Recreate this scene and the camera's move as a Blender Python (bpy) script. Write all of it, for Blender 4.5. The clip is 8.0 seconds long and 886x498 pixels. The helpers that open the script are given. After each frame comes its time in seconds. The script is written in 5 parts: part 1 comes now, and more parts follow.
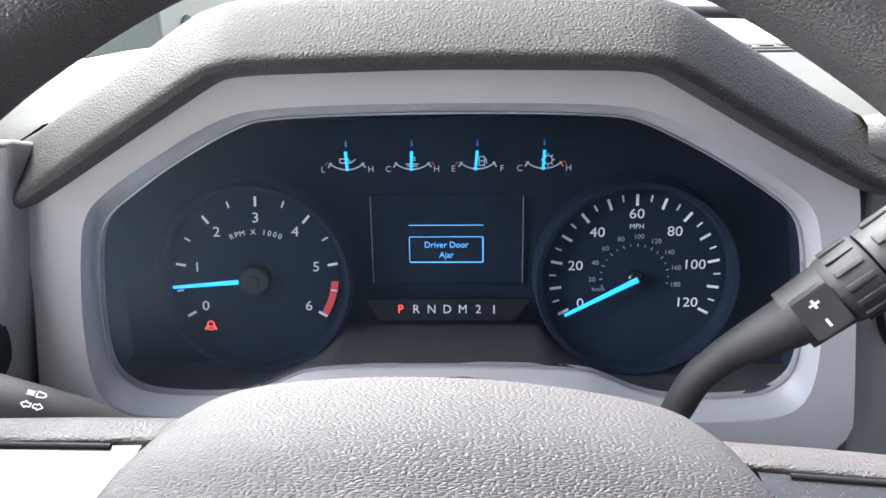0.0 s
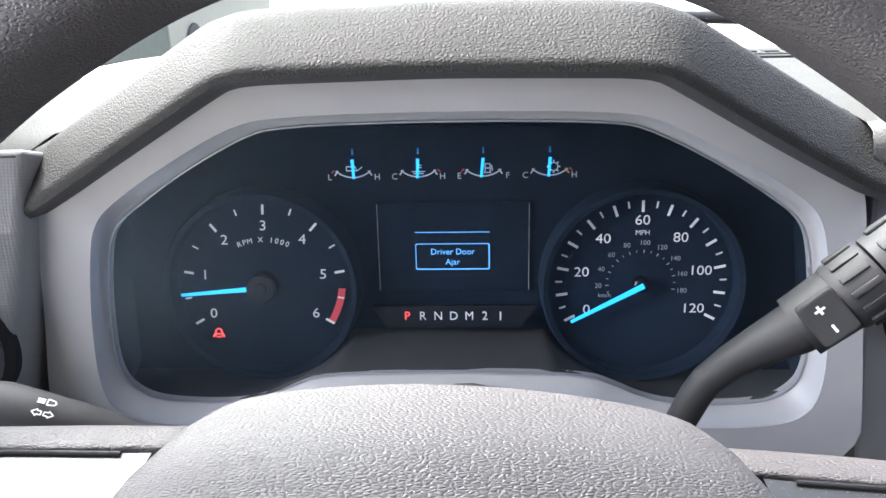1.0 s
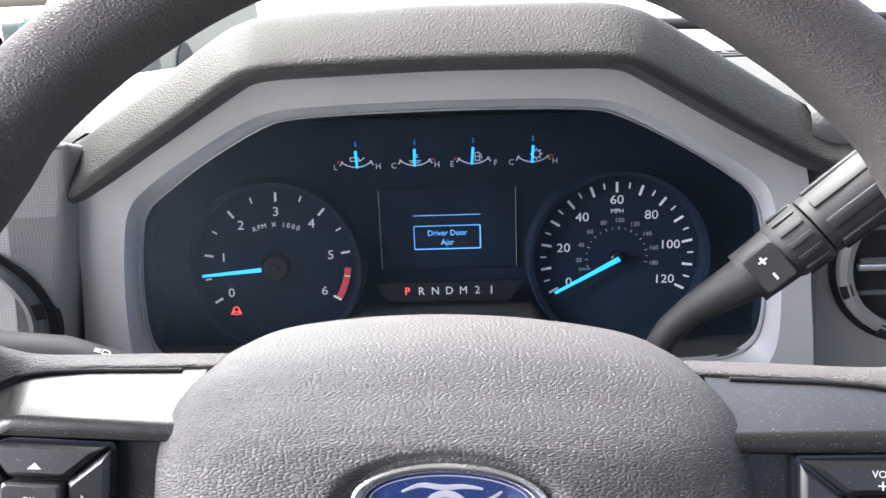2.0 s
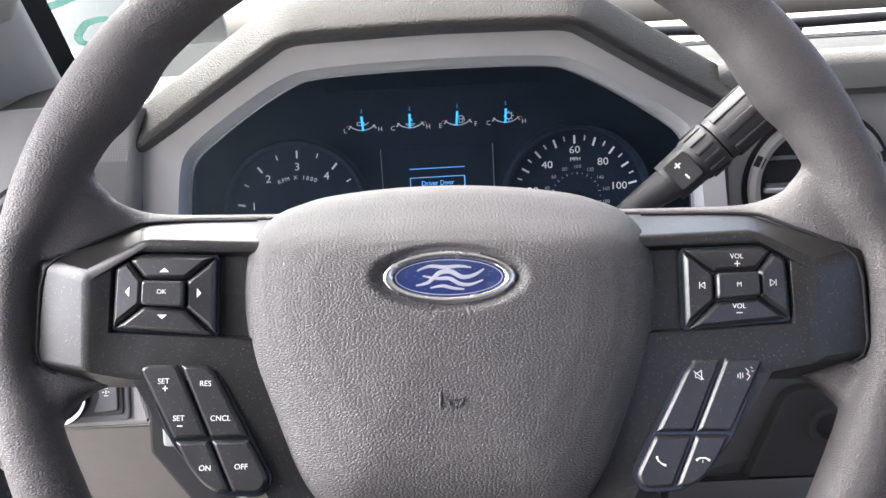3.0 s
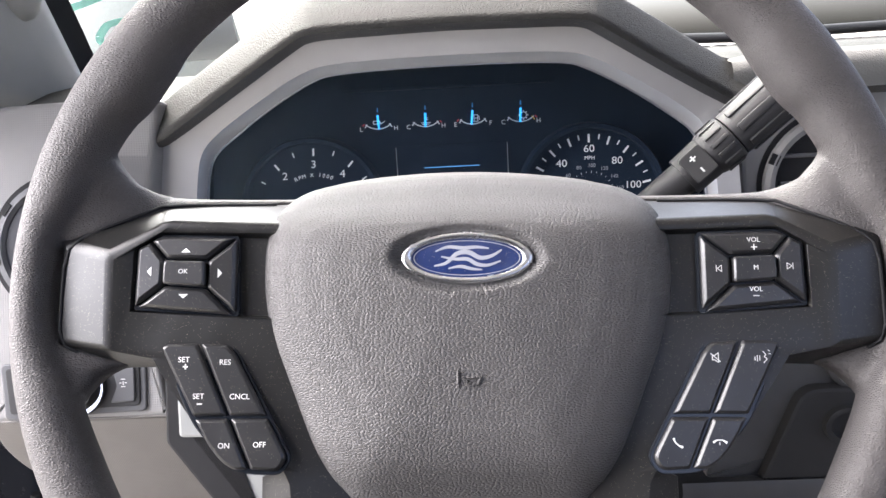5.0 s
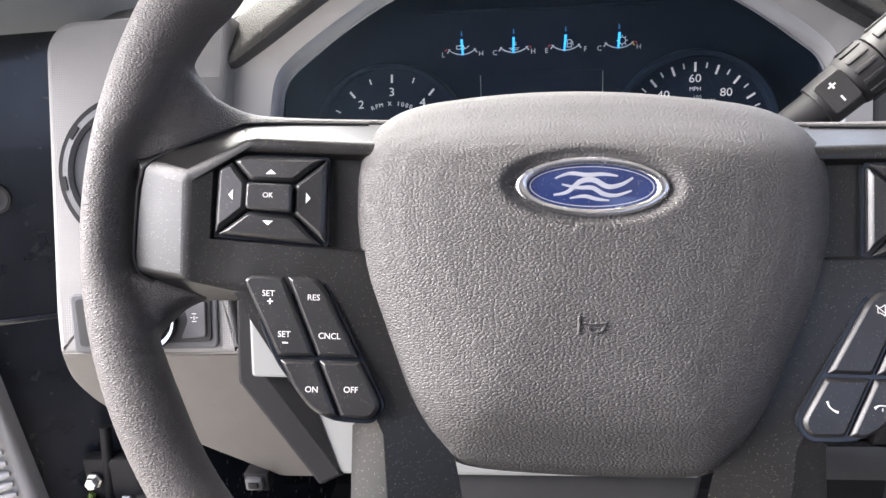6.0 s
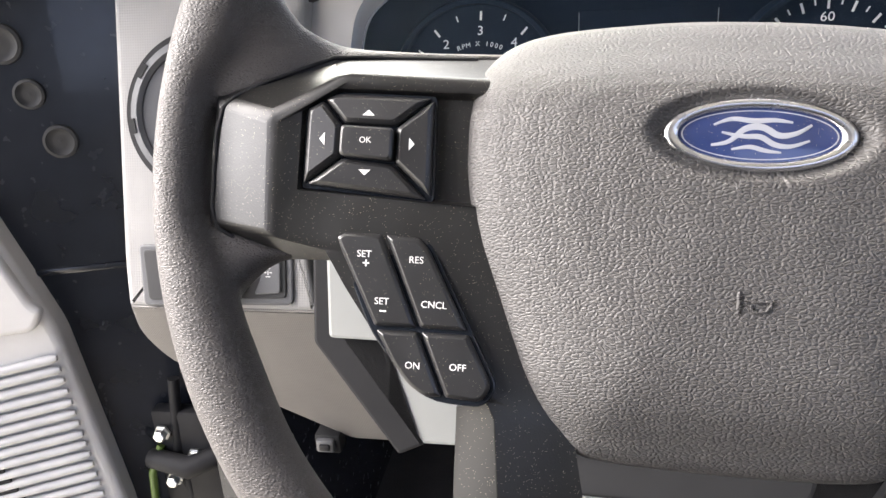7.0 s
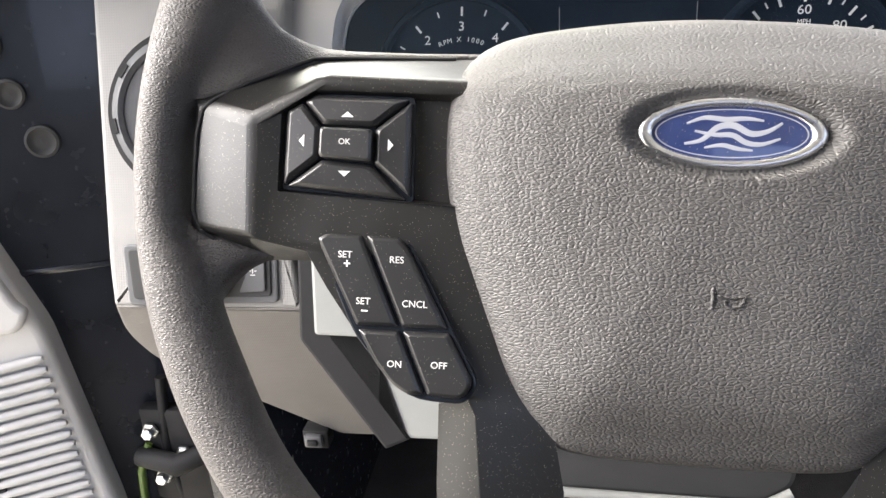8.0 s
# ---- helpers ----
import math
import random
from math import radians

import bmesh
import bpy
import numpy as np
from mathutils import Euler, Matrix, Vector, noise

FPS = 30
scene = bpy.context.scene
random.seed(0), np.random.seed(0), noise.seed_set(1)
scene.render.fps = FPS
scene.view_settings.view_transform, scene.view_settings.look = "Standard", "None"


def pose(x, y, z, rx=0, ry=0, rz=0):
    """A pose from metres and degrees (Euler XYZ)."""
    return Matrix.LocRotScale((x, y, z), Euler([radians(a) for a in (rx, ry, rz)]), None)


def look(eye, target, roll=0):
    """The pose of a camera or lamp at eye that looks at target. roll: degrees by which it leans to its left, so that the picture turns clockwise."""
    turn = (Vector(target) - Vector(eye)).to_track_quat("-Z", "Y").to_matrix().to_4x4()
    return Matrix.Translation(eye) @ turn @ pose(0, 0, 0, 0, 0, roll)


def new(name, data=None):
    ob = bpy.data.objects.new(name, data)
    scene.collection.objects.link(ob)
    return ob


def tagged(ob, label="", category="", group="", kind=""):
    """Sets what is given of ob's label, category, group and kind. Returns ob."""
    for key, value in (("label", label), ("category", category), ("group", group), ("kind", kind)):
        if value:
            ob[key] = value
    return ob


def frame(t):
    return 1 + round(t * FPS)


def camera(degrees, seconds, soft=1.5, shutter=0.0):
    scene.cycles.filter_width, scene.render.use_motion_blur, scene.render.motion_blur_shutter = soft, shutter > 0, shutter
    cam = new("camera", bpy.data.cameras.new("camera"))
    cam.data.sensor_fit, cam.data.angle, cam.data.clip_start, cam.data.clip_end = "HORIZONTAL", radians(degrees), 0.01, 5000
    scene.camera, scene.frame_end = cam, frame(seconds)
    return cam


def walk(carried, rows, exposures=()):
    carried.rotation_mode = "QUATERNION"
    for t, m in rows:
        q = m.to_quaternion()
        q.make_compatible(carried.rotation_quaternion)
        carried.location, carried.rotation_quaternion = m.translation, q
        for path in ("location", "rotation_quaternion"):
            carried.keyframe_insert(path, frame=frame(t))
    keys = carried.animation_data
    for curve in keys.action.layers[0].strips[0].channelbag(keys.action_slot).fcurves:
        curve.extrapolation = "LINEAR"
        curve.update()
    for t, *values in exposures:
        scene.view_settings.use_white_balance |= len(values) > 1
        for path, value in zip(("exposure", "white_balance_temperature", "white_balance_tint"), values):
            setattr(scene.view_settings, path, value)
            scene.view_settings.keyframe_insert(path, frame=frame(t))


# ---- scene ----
cam = camera(60.2, 8.0, soft=1.5)
PATH = [
    (0.0, (0.0100, -0.0104, 0.9135), (-0.0366, 0.9257, 0.5650), -1.15),
    (0.5, (0.0101, -0.0110, 0.9135), (-0.0398, 0.9266, 0.5694), -1.30),
    (1.0, (0.0104, -0.0118, 0.9149), (-0.0451, 0.9264, 0.5734), -1.57),
    (1.2, (0.0115, -0.0125, 0.9150), (-0.0459, 0.9262, 0.5753), -1.76),
    (2.3, (0.0097, -0.1034, 0.9045), (-0.0269, 0.8457, 0.5918), -2.74),
    (2.5, (0.0096, -0.1314, 0.8956), (-0.0218, 0.8210, 0.5923), -2.96),
    (3.0, (0.0056, -0.1940, 0.8731), (-0.0164, 0.7680, 0.6009), -3.41),
    (3.5, (0.0047, -0.2055, 0.8628), (-0.0140, 0.7621, 0.6113), -3.62),
    (4.0, (0.0020, -0.2037, 0.8595), (-0.0181, 0.7665, 0.6182), -3.61),
    (5.5, (0.0013, -0.1970, 0.8593), (-0.0578, 0.7635, 0.5871), -2.95),
    (6.0, (-0.0259, -0.1648, 0.8424), (-0.1282, 0.7795, 0.5297), -2.95),
    (6.5, (-0.0530, -0.1295, 0.8285), (-0.1941, 0.7981, 0.4825), -2.92),
    (7.0, (-0.0539, -0.1262, 0.8313), (-0.2259, 0.7878, 0.4637), -3.11),
    (7.5, (-0.0525, -0.1274, 0.8338), (-0.2347, 0.7801, 0.4553), -3.44),
    (8.0, (-0.0505, -0.1275, 0.8349), (-0.2076, 0.7845, 0.4559), -3.56),
]
walk(cam, [(t, look(eye, target, roll)) for t, eye, target, roll in PATH], exposures=[(0.0, 4.15, 5750, 7), (1.2, 4.15, 5750, 7), (2.5, 4.03, 5950, 10), (3.4, 4.1, 6050, 9), (5.5, 4.1, 6100, 10), (7.0, 4.16, 6400, 7), (8.0, 4.16, 6450, 5)])

# ---- daylight ----
world = bpy.data.worlds.new("sky")
scene.world = world
world.use_nodes = True
wn = world.node_tree
sky = wn.nodes.new("ShaderNodeTexSky")
sky.sky_type, sky.sun_disc = "NISHITA", False
sky.sun_elevation, sky.sun_rotation = radians(50), radians(-60)
sky.air_density, sky.dust_density, sky.ozone_density = 0.25, 9.0, 0.1
wn.links.new(sky.outputs[0], wn.nodes["Background"].inputs[0])
wn.nodes["Background"].inputs[1].default_value = 0.15
sun = new("sun", bpy.data.lights.new("sun", "SUN"))
sun.data.energy, sun.data.angle, sun.data.color = 1.0, radians(50), (1.0, 0.93, 0.90)
sun.matrix_world = look((-2.4, -0.3, 1.1), (0, 0, 0))

# ---- materials ----
def mat(name, col, rough=0.5, metal=0.0, vary=0.12, vscale=25.0, grain=None, dust=0.0, emit=None, power=0.0, spec=0.5, coat=0.0):
    """Procedural surface. grain: (kind, size in metres, height in metres)."""
    m = bpy.data.materials.new(name)
    m.use_nodes = True
    nt = m.node_tree
    b = nt.nodes["Principled BSDF"]
    N, L = nt.nodes.new, nt.links.new
    b.inputs["Roughness"].default_value = rough
    b.inputs["Metallic"].default_value = metal
    b.inputs["Specular IOR Level"].default_value = spec
    b.inputs["Coat Weight"].default_value = coat
    b.inputs["Base Color"].default_value = (*col, 1)
    if emit:
        b.inputs["Emission Color"].default_value = (*emit, 1)
        b.inputs["Emission Strength"].default_value = power
        return m
    tc = N("ShaderNodeTexCoord")
    n1 = N("ShaderNodeTexNoise")
    n1.inputs["Scale"].default_value, n1.inputs["Detail"].default_value = vscale, 6
    L(tc.outputs["Object"], n1.inputs["Vector"])
    ramp = N("ShaderNodeMapRange")
    ramp.inputs["From Min"].default_value, ramp.inputs["From Max"].default_value = 0.3, 0.7
    ramp.inputs["To Min"].default_value, ramp.inputs["To Max"].default_value = 1 - vary, 1 + vary
    L(n1.outputs["Fac"], ramp.inputs["Value"])
    mul = N("ShaderNodeMix")
    mul.data_type, mul.blend_type = "RGBA", "MULTIPLY"
    mul.inputs[0].default_value = 1.0
    mul.inputs[6].default_value = (*col, 1)
    L(ramp.outputs[0], mul.inputs[7])
    out = mul.outputs[2]
    if dust > 0:
        v = N("ShaderNodeTexVoronoi")
        v.inputs["Scale"].default_value = 2300
        L(tc.outputs["Object"], v.inputs["Vector"])
        lt = N("ShaderNodeMath")
        lt.operation = "LESS_THAN"
        lt.inputs[1].default_value = 0.22
        L(v.outputs["Distance"], lt.inputs[0])
        sep = N("ShaderNodeSeparateColor")
        L(v.outputs["Color"], sep.inputs[0])
        lt2 = N("ShaderNodeMath")
        lt2.operation = "LESS_THAN"
        lt2.inputs[1].default_value = dust
        L(sep.outputs[0], lt2.inputs[0])
        both = N("ShaderNodeMath")
        both.operation = "MULTIPLY"
        L(lt.outputs[0], both.inputs[0])
        L(lt2.outputs[0], both.inputs[1])
        mx = N("ShaderNodeMix")
        mx.data_type = "RGBA"
        mx.inputs[7].default_value = (0.34, 0.30, 0.23, 1)
        L(both.outputs[0], mx.inputs[0])
        L(out, mx.inputs[6])
        out = mx.outputs[2]
    L(out, b.inputs["Base Color"])
    rr = N("ShaderNodeMapRange")
    rr.inputs["To Min"].default_value, rr.inputs["To Max"].default_value = max(rough - 0.08, 0.02), min(rough + 0.08, 1)
    n2 = N("ShaderNodeTexNoise")
    n2.inputs["Scale"].default_value, n2.inputs["Detail"].default_value = vscale * 3.3, 4
    L(tc.outputs["Object"], n2.inputs["Vector"])
    L(n2.outputs["Fac"], rr.inputs["Value"])
    L(rr.outputs[0], b.inputs["Roughness"])
    if grain:
        kind, size, height = grain
        bp = N("ShaderNodeBump")
        bp.inputs["Strength"].default_value = 1.0
        bp.inputs["Distance"].default_value = height
        if kind in ("leather", "skin"):
            # creased skin: cells of the given width and height, parted by narrow valleys that fade here and there
            wide, high = size
            fit = N("ShaderNodeVectorMath")
            fit.operation = "MULTIPLY"
            fit.inputs[1].default_value = (1 / wide, 1 / high, 1 / high)
            if kind == "skin":
                # unrolled: the height above the hub runs on into the upward axis
                axes, flat, roll = N("ShaderNodeSeparateXYZ"), N("ShaderNodeCombineXYZ"), N("ShaderNodeMath")
                over = N("ShaderNodeMapRange")
                over.inputs["From Min"].default_value, over.inputs["From Max"].default_value = 0.012, 0.03
                over.inputs["To Max"].default_value = -0.9
                roll.operation = "MULTIPLY_ADD"
                L(tc.outputs["Object"], axes.inputs[0])
                L(axes.outputs[1], over.inputs["Value"])
                L(over.outputs[0], roll.inputs[0])
                down = N("ShaderNodeMath")
                down.operation = "SUBTRACT"
                down.inputs[1].default_value = 0.016
                L(axes.outputs[2], down.inputs[0])
                L(down.outputs[0], roll.inputs[1])
                L(axes.outputs[1], roll.inputs[2])
                L(axes.outputs[0], flat.inputs[0])
                L(roll.outputs[0], flat.inputs[1])
                L(flat.outputs[0], fit.inputs[0])
            else:
                L(tc.outputs["Object"], fit.inputs[0])
            warp = N("ShaderNodeTexNoise")
            warp.inputs["Scale"].default_value, warp.inputs["Detail"].default_value = 0.9, 2
            L(fit.outputs[0], warp.inputs["Vector"])
            add = N("ShaderNodeVectorMath")
            add.operation = "MULTIPLY_ADD"
            add.inputs[1].default_value = (0.8, 0.8, 0.8)
            L(warp.outputs["Color"], add.inputs[0])
            L(fit.outputs[0], add.inputs[2])
            ve = N("ShaderNodeTexVoronoi")
            ve.feature, ve.voronoi_dimensions = "DISTANCE_TO_EDGE", "2D" if kind == "skin" else "3D"
            ve.inputs["Scale"].default_value = 1.0
            L(add.outputs[0], ve.inputs["Vector"])
            me = N("ShaderNodeMapRange")
            me.interpolation_type = "SMOOTHSTEP"
            me.inputs["From Min"].default_value, me.inputs["From Max"].default_value = 0.0, 0.36
            me.inputs["To Min"].default_value, me.inputs["To Max"].default_value = -1.0, 0.0
            L(ve.outputs["Distance"], me.inputs["Value"])
            big = N("ShaderNodeTexNoise")
            big.inputs["Scale"].default_value, big.inputs["Detail"].default_value = 0.45, 2
            L(fit.outputs[0], big.inputs["Vector"])
            fade = N("ShaderNodeMapRange")
            fade.inputs["From Min"].default_value, fade.inputs["From Max"].default_value = 0.3, 0.62
            fade.inputs["To Min"].default_value = 0.65
            L(big.outputs["Fac"], fade.inputs["Value"])
            sm = N("ShaderNodeMath")
            sm.operation = "MULTIPLY"
            L(me.outputs[0], sm.inputs[0])
            L(fade.outputs[0], sm.inputs[1])
            pore = N("ShaderNodeTexNoise")
            pore.inputs["Scale"].default_value, pore.inputs["Detail"].default_value = 1.1, 3
            L(fit.outputs[0], pore.inputs["Vector"])
            both = N("ShaderNodeMath")
            both.operation = "MULTIPLY_ADD"
            both.inputs[1].default_value = 0.15
            L(pore.outputs["Fac"], both.inputs[0])
            L(sm.outputs[0], both.inputs[2])
            L(both.outputs[0], bp.inputs["Height"])
        elif kind == "weave":
            sx = N("ShaderNodeSeparateXYZ")
            L(tc.outputs["Object"], sx.inputs[0])
            parts = []
            for i in (0, 1):
                s = N("ShaderNodeMath")
                s.operation = "MULTIPLY"
                s.inputs[1].default_value = 2 * math.pi / size
                L(sx.outputs[i], s.inputs[0])
                w = N("ShaderNodeMath")
                w.operation = "SINE"
                L(s.outputs[0], w.inputs[0])
                parts.append(w)
            p = N("ShaderNodeMath")
            p.operation = "ADD"
            L(parts[0].outputs[0], p.inputs[0])
            L(parts[1].outputs[0], p.inputs[1])
            L(p.outputs[0], bp.inputs["Height"])
        else:
            f = N("ShaderNodeTexNoise")
            f.inputs["Scale"].default_value, f.inputs["Detail"].default_value = 1 / size, 4
            L(tc.outputs["Object"], f.inputs["Vector"])
            L(f.outputs["Fac"], bp.inputs["Height"])
        L(bp.outputs[0], b.inputs["Normal"])
    return m


def glass_mat(name, tint=(1, 1, 1), rough=0.0, ior=1.3, sheen=(1, 1, 1)):
    """Clear pane: see-through with the gloss of its surface."""
    m = bpy.data.materials.new(name)
    m.use_nodes = True
    nt = m.node_tree
    nt.nodes.remove(nt.nodes["Principled BSDF"])
    tr, gl = nt.nodes.new("ShaderNodeBsdfTransparent"), nt.nodes.new("ShaderNodeBsdfGlossy")
    tr.inputs[0].default_value, gl.inputs["Roughness"].default_value = (*tint, 1), rough
    gl.inputs["Color"].default_value = (*sheen, 1)
    fr, mx = nt.nodes.new("ShaderNodeFresnel"), nt.nodes.new("ShaderNodeMixShader")
    fr.inputs["IOR"].default_value = ior
    nt.links.new(fr.outputs[0], mx.inputs[0])
    nt.links.new(tr.outputs[0], mx.inputs[1])
    nt.links.new(gl.outputs[0], mx.inputs[2])
    nt.links.new(mx.outputs[0], nt.nodes["Material Output"].inputs[0])
    return m


RIM = mat("grained_black_vinyl", (0.051, 0.0475, 0.0465), 0.55, spec=0.32, grain=("leather", (0.0019, 0.0010), 0.00021), vary=0.08, vscale=14)
PAD = mat("grained_grey_vinyl", (0.062, 0.0595, 0.0585), 0.55, spec=0.38, grain=("skin", (0.0020, 0.0011), 0.00025), vary=0.06, vscale=14)
# DASHPAD's vinyl in a lighter colour, offsetting the shade on the driver-facing edge
DASHEDGE = mat("pebbled_grey_vinyl_lifted", (0.10, 0.10, 0.095), 0.6, grain=("leather", (0.0018, 0.0016), 0.00016), vary=0.06, vscale=10)
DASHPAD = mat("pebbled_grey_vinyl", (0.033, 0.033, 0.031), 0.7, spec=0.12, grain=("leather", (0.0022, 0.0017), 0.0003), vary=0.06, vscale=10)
SATIN = mat("satin_charcoal_plastic", (0.009, 0.0088, 0.0087), 0.37, spec=0.40, grain=("fine", 0.0007, 0.00005), vary=0.05, dust=0.11)
KEYCAP = mat("black_key_plastic", (0.013, 0.013, 0.014), 0.35, spec=0.48, grain=("fine", 0.0008, 0.00004), dust=0.07)
INK = mat("white_print", (0.58, 0.58, 0.57), 0.5, vary=0.03)
BEZEL = mat("painted_grey_bezel", (0.338, 0.336, 0.336), 0.45, grain=("fine", 0.0009, 0.00004), vary=0.04)
BLACK = mat("matt_black_plastic", (0.032, 0.032, 0.033), 0.8, grain=("fine", 0.0007, 0.00016), dust=0.08)
# black dial tinted blue for the sky's veil on the lens; LCDBG likewise
DIAL = mat("dial_black_blue_veil", (0.008, 0.0145, 0.027), 0.75, vary=0.15, spec=0.06)
GLOSSBLACK = mat("gloss_black_plastic", (0.009, 0.011, 0.015), 0.22, vary=0.2, spec=0.35)
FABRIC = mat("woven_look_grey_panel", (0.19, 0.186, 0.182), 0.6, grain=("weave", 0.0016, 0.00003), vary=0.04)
GREYTRIM = mat("grey_moulded_trim", (0.17, 0.167, 0.162), 0.5, grain=("fine", 0.0009, 0.0001), vary=0.06)
PALETRIM = mat("pale_grey_trim", (0.20, 0.205, 0.198), 0.45, grain=("fine", 0.0009, 0.00006), vary=0.04)
# FABRIC's panel again, darkened and browned as its turned-under face is shaded
FABRICSHADE = mat("woven_look_grey_panel_shaded", (0.12, 0.112, 0.105), 0.55, grain=("weave", 0.0013, 0.00004), vary=0.06)
DOORTRIM = mat("pale_door_trim", (0.44, 0.435, 0.43), 0.5, grain=("fine", 0.0009, 0.0001), vary=0.05)
DARKTRIM = mat("dark_grey_trim", (0.055, 0.056, 0.060), 0.5, grain=("fine", 0.0009, 0.0001), vary=0.1)
PILLAR = mat("blue_grey_pillar_trim", (0.21, 0.22, 0.23), 0.6, grain=("fine", 0.0008, 0.00008), vary=0.05)
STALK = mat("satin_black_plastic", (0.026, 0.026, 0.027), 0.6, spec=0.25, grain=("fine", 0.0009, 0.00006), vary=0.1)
RUBBER = mat("black_rubber", (0.010, 0.010, 0.011), 0.65, vary=0.15, spec=0.2)
CHROME = mat("chrome", (0.82, 0.82, 0.83), 0.12, metal=1.0, vary=0.03)
BRUSHED = mat("satin_chrome", (0.62, 0.62, 0.63), 0.26, metal=1.0, vary=0.05, dust=0.05)
STEEL = mat("zinc_steel", (0.62, 0.62, 0.60), 0.3, metal=1.0, vary=0.1)
BLUE = mat("blue_enamel", (0.013, 0.024, 0.09), 0.22, vary=0.15, vscale=90, dust=0.08, coat=0.6)
SILVER = mat("silver_enamel", (0.27, 0.28, 0.31), 0.3, vary=0.05)
CARPET = mat("black_carpet", (0.012, 0.012, 0.013), 0.95, grain=("fine", 0.002, 0.002), vary=0.3)
JAMB = mat("black_painted_steel", (0.011, 0.013, 0.018), 0.25, vary=0.2, coat=0.2, spec=0.35)
GREEN = mat("yellow_green_wire", (0.06, 0.10, 0.012), 0.5)
HEAD = mat("grey_headliner", (0.68, 0.67, 0.66), 0.9, grain=("fine", 0.0015, 0.0004))
NEEDLE = mat("lit_blue_needle", (0.02, 0.2, 0.5), emit=(0.04, 0.36, 0.88), power=0.115)
NEEDLEDIM = mat("dim_blue_glow", (0.02, 0.2, 0.5), emit=(0.02, 0.2, 0.55), power=0.018)
LCD = mat("lit_lcd_blue", (0.1, 0.3, 0.6), emit=(0.12, 0.38, 0.85), power=0.08)
LCDBG = mat("lcd_field_blue_veil", (0.008, 0.0145, 0.027), 0.75, vary=0.1, spec=0.06)
REDLAMP = mat("lit_red_telltale", (0.6, 0.03, 0.03), emit=(1.0, 0.08, 0.06), power=0.10)
REDPRINT = mat("red_print", (0.62, 0.06, 0.08), 0.5, vary=0.05)
DIALINK = mat("pale_dial_print", (0.78, 0.79, 0.80), 0.5, vary=0.03)
DIMINK = mat("dim_dial_print", (0.30, 0.31, 0.33), 0.5, vary=0.03)
YELLOW = mat("amber_print", (0.75, 0.5, 0.10), 0.5, vary=0.03)
# gloss tinted blue to imitate sky reflected in the lens
GLASS = glass_mat("clear_lens_blue_sheen", rough=0.5, ior=1.36, sheen=(0.62, 0.8, 1.0))
SCREEN = glass_mat("windscreen_glass", (0.90, 0.96, 0.93), ior=1.2)
CONCRETE = mat("pale_concrete", (0.20, 0.197, 0.175), 0.85, vary=0.18, vscale=0.8, grain=("fine", 0.02, 0.004))
MARKER = mat("teal_glass_marker", (0.3, 0.6, 0.54), 0.6, vary=0.1, vscale=60)
REDPAINT = mat("red_vehicle_paint", (0.25, 0.015, 0.025), 0.3)
WHITEPAINT = mat("cream_vehicle_paint", (0.31, 0.315, 0.275), 0.4, vary=0.05)
VANPAINT = mat("grey_van_paint", (0.035, 0.042, 0.04), 0.35)
DASHTOP = mat("pale_dash_top_vinyl", (0.034, 0.034, 0.031), 0.7, spec=0.12, grain=("leather", (0.0019, 0.0019), 0.00016), vary=0.06, vscale=10)
TYRE = mat("tyre_rubber", (0.02, 0.02, 0.02), 0.8)


# ---- building helpers (drawings are in millimetres) ----
def part(name, bm, material, parent=None, label="", smooth=30.0):
    """One mesh object from a bmesh drawn in millimetres, under a thing or a part."""
    bmesh.ops.scale(bm, vec=(0.001,) * 3, verts=bm.verts)
    bmesh.ops.recalc_face_normals(bm, faces=bm.faces)
    me = bpy.data.meshes.new(name)
    if smooth:
        for f in bm.faces:
            f.smooth = len(f.verts) <= 4
        for e in bm.edges:
            if len(e.link_faces) == 2 and e.calc_face_angle(0) > radians(smooth):
                e.smooth = False
    bm.to_mesh(me)
    bm.free()
    for m in (material if isinstance(material, (list, tuple)) else [material]):
        me.materials.append(m)
    ob = new(name, me)
    if parent:
        ob.parent = parent
    if label:
        tagged(ob, label)
    return ob


def thing(name, label, category, m=None, group="", kind=""):
    ob = new(name)
    ob.empty_display_size = 0.02
    if m:
        ob.matrix_world = m
    return tagged(ob, label, category, group, kind)


def slab(outline, lo, hi, bevel=0.0, seg=2, bm=None, m=None):
    """A flat plate: an outline in x, y between the heights lo and hi (z), edges of the top rounded."""
    bm = bm or bmesh.new()
    old = set(bm.verts)
    vs = [bm.verts.new((x, y, hi)) for x, y in outline]
    f = bm.faces.new(vs)
    if f.normal.z < 0 or sum(a[0] * b[1] - b[0] * a[1] for a, b in zip(outline, outline[1:] + outline[:1])) < 0:
        f.normal_flip()
    r = bmesh.ops.extrude_face_region(bm, geom=[f])
    down = [g for g in r["geom"] if isinstance(g, bmesh.types.BMVert)]
    bmesh.ops.translate(bm, vec=(0, 0, lo - hi), verts=down)
    if bevel:
        es = [e for e in bm.edges if all(v not in old for v in e.verts) and all(abs(v.co.z - hi) < 1e-6 for v in e.verts)]
        bmesh.ops.bevel(bm, geom=es, offset=bevel, segments=seg, affect="EDGES", profile=0.6)
    if m:
        bmesh.ops.transform(bm, matrix=m, verts=[v for v in bm.verts if v not in old])
    return bm


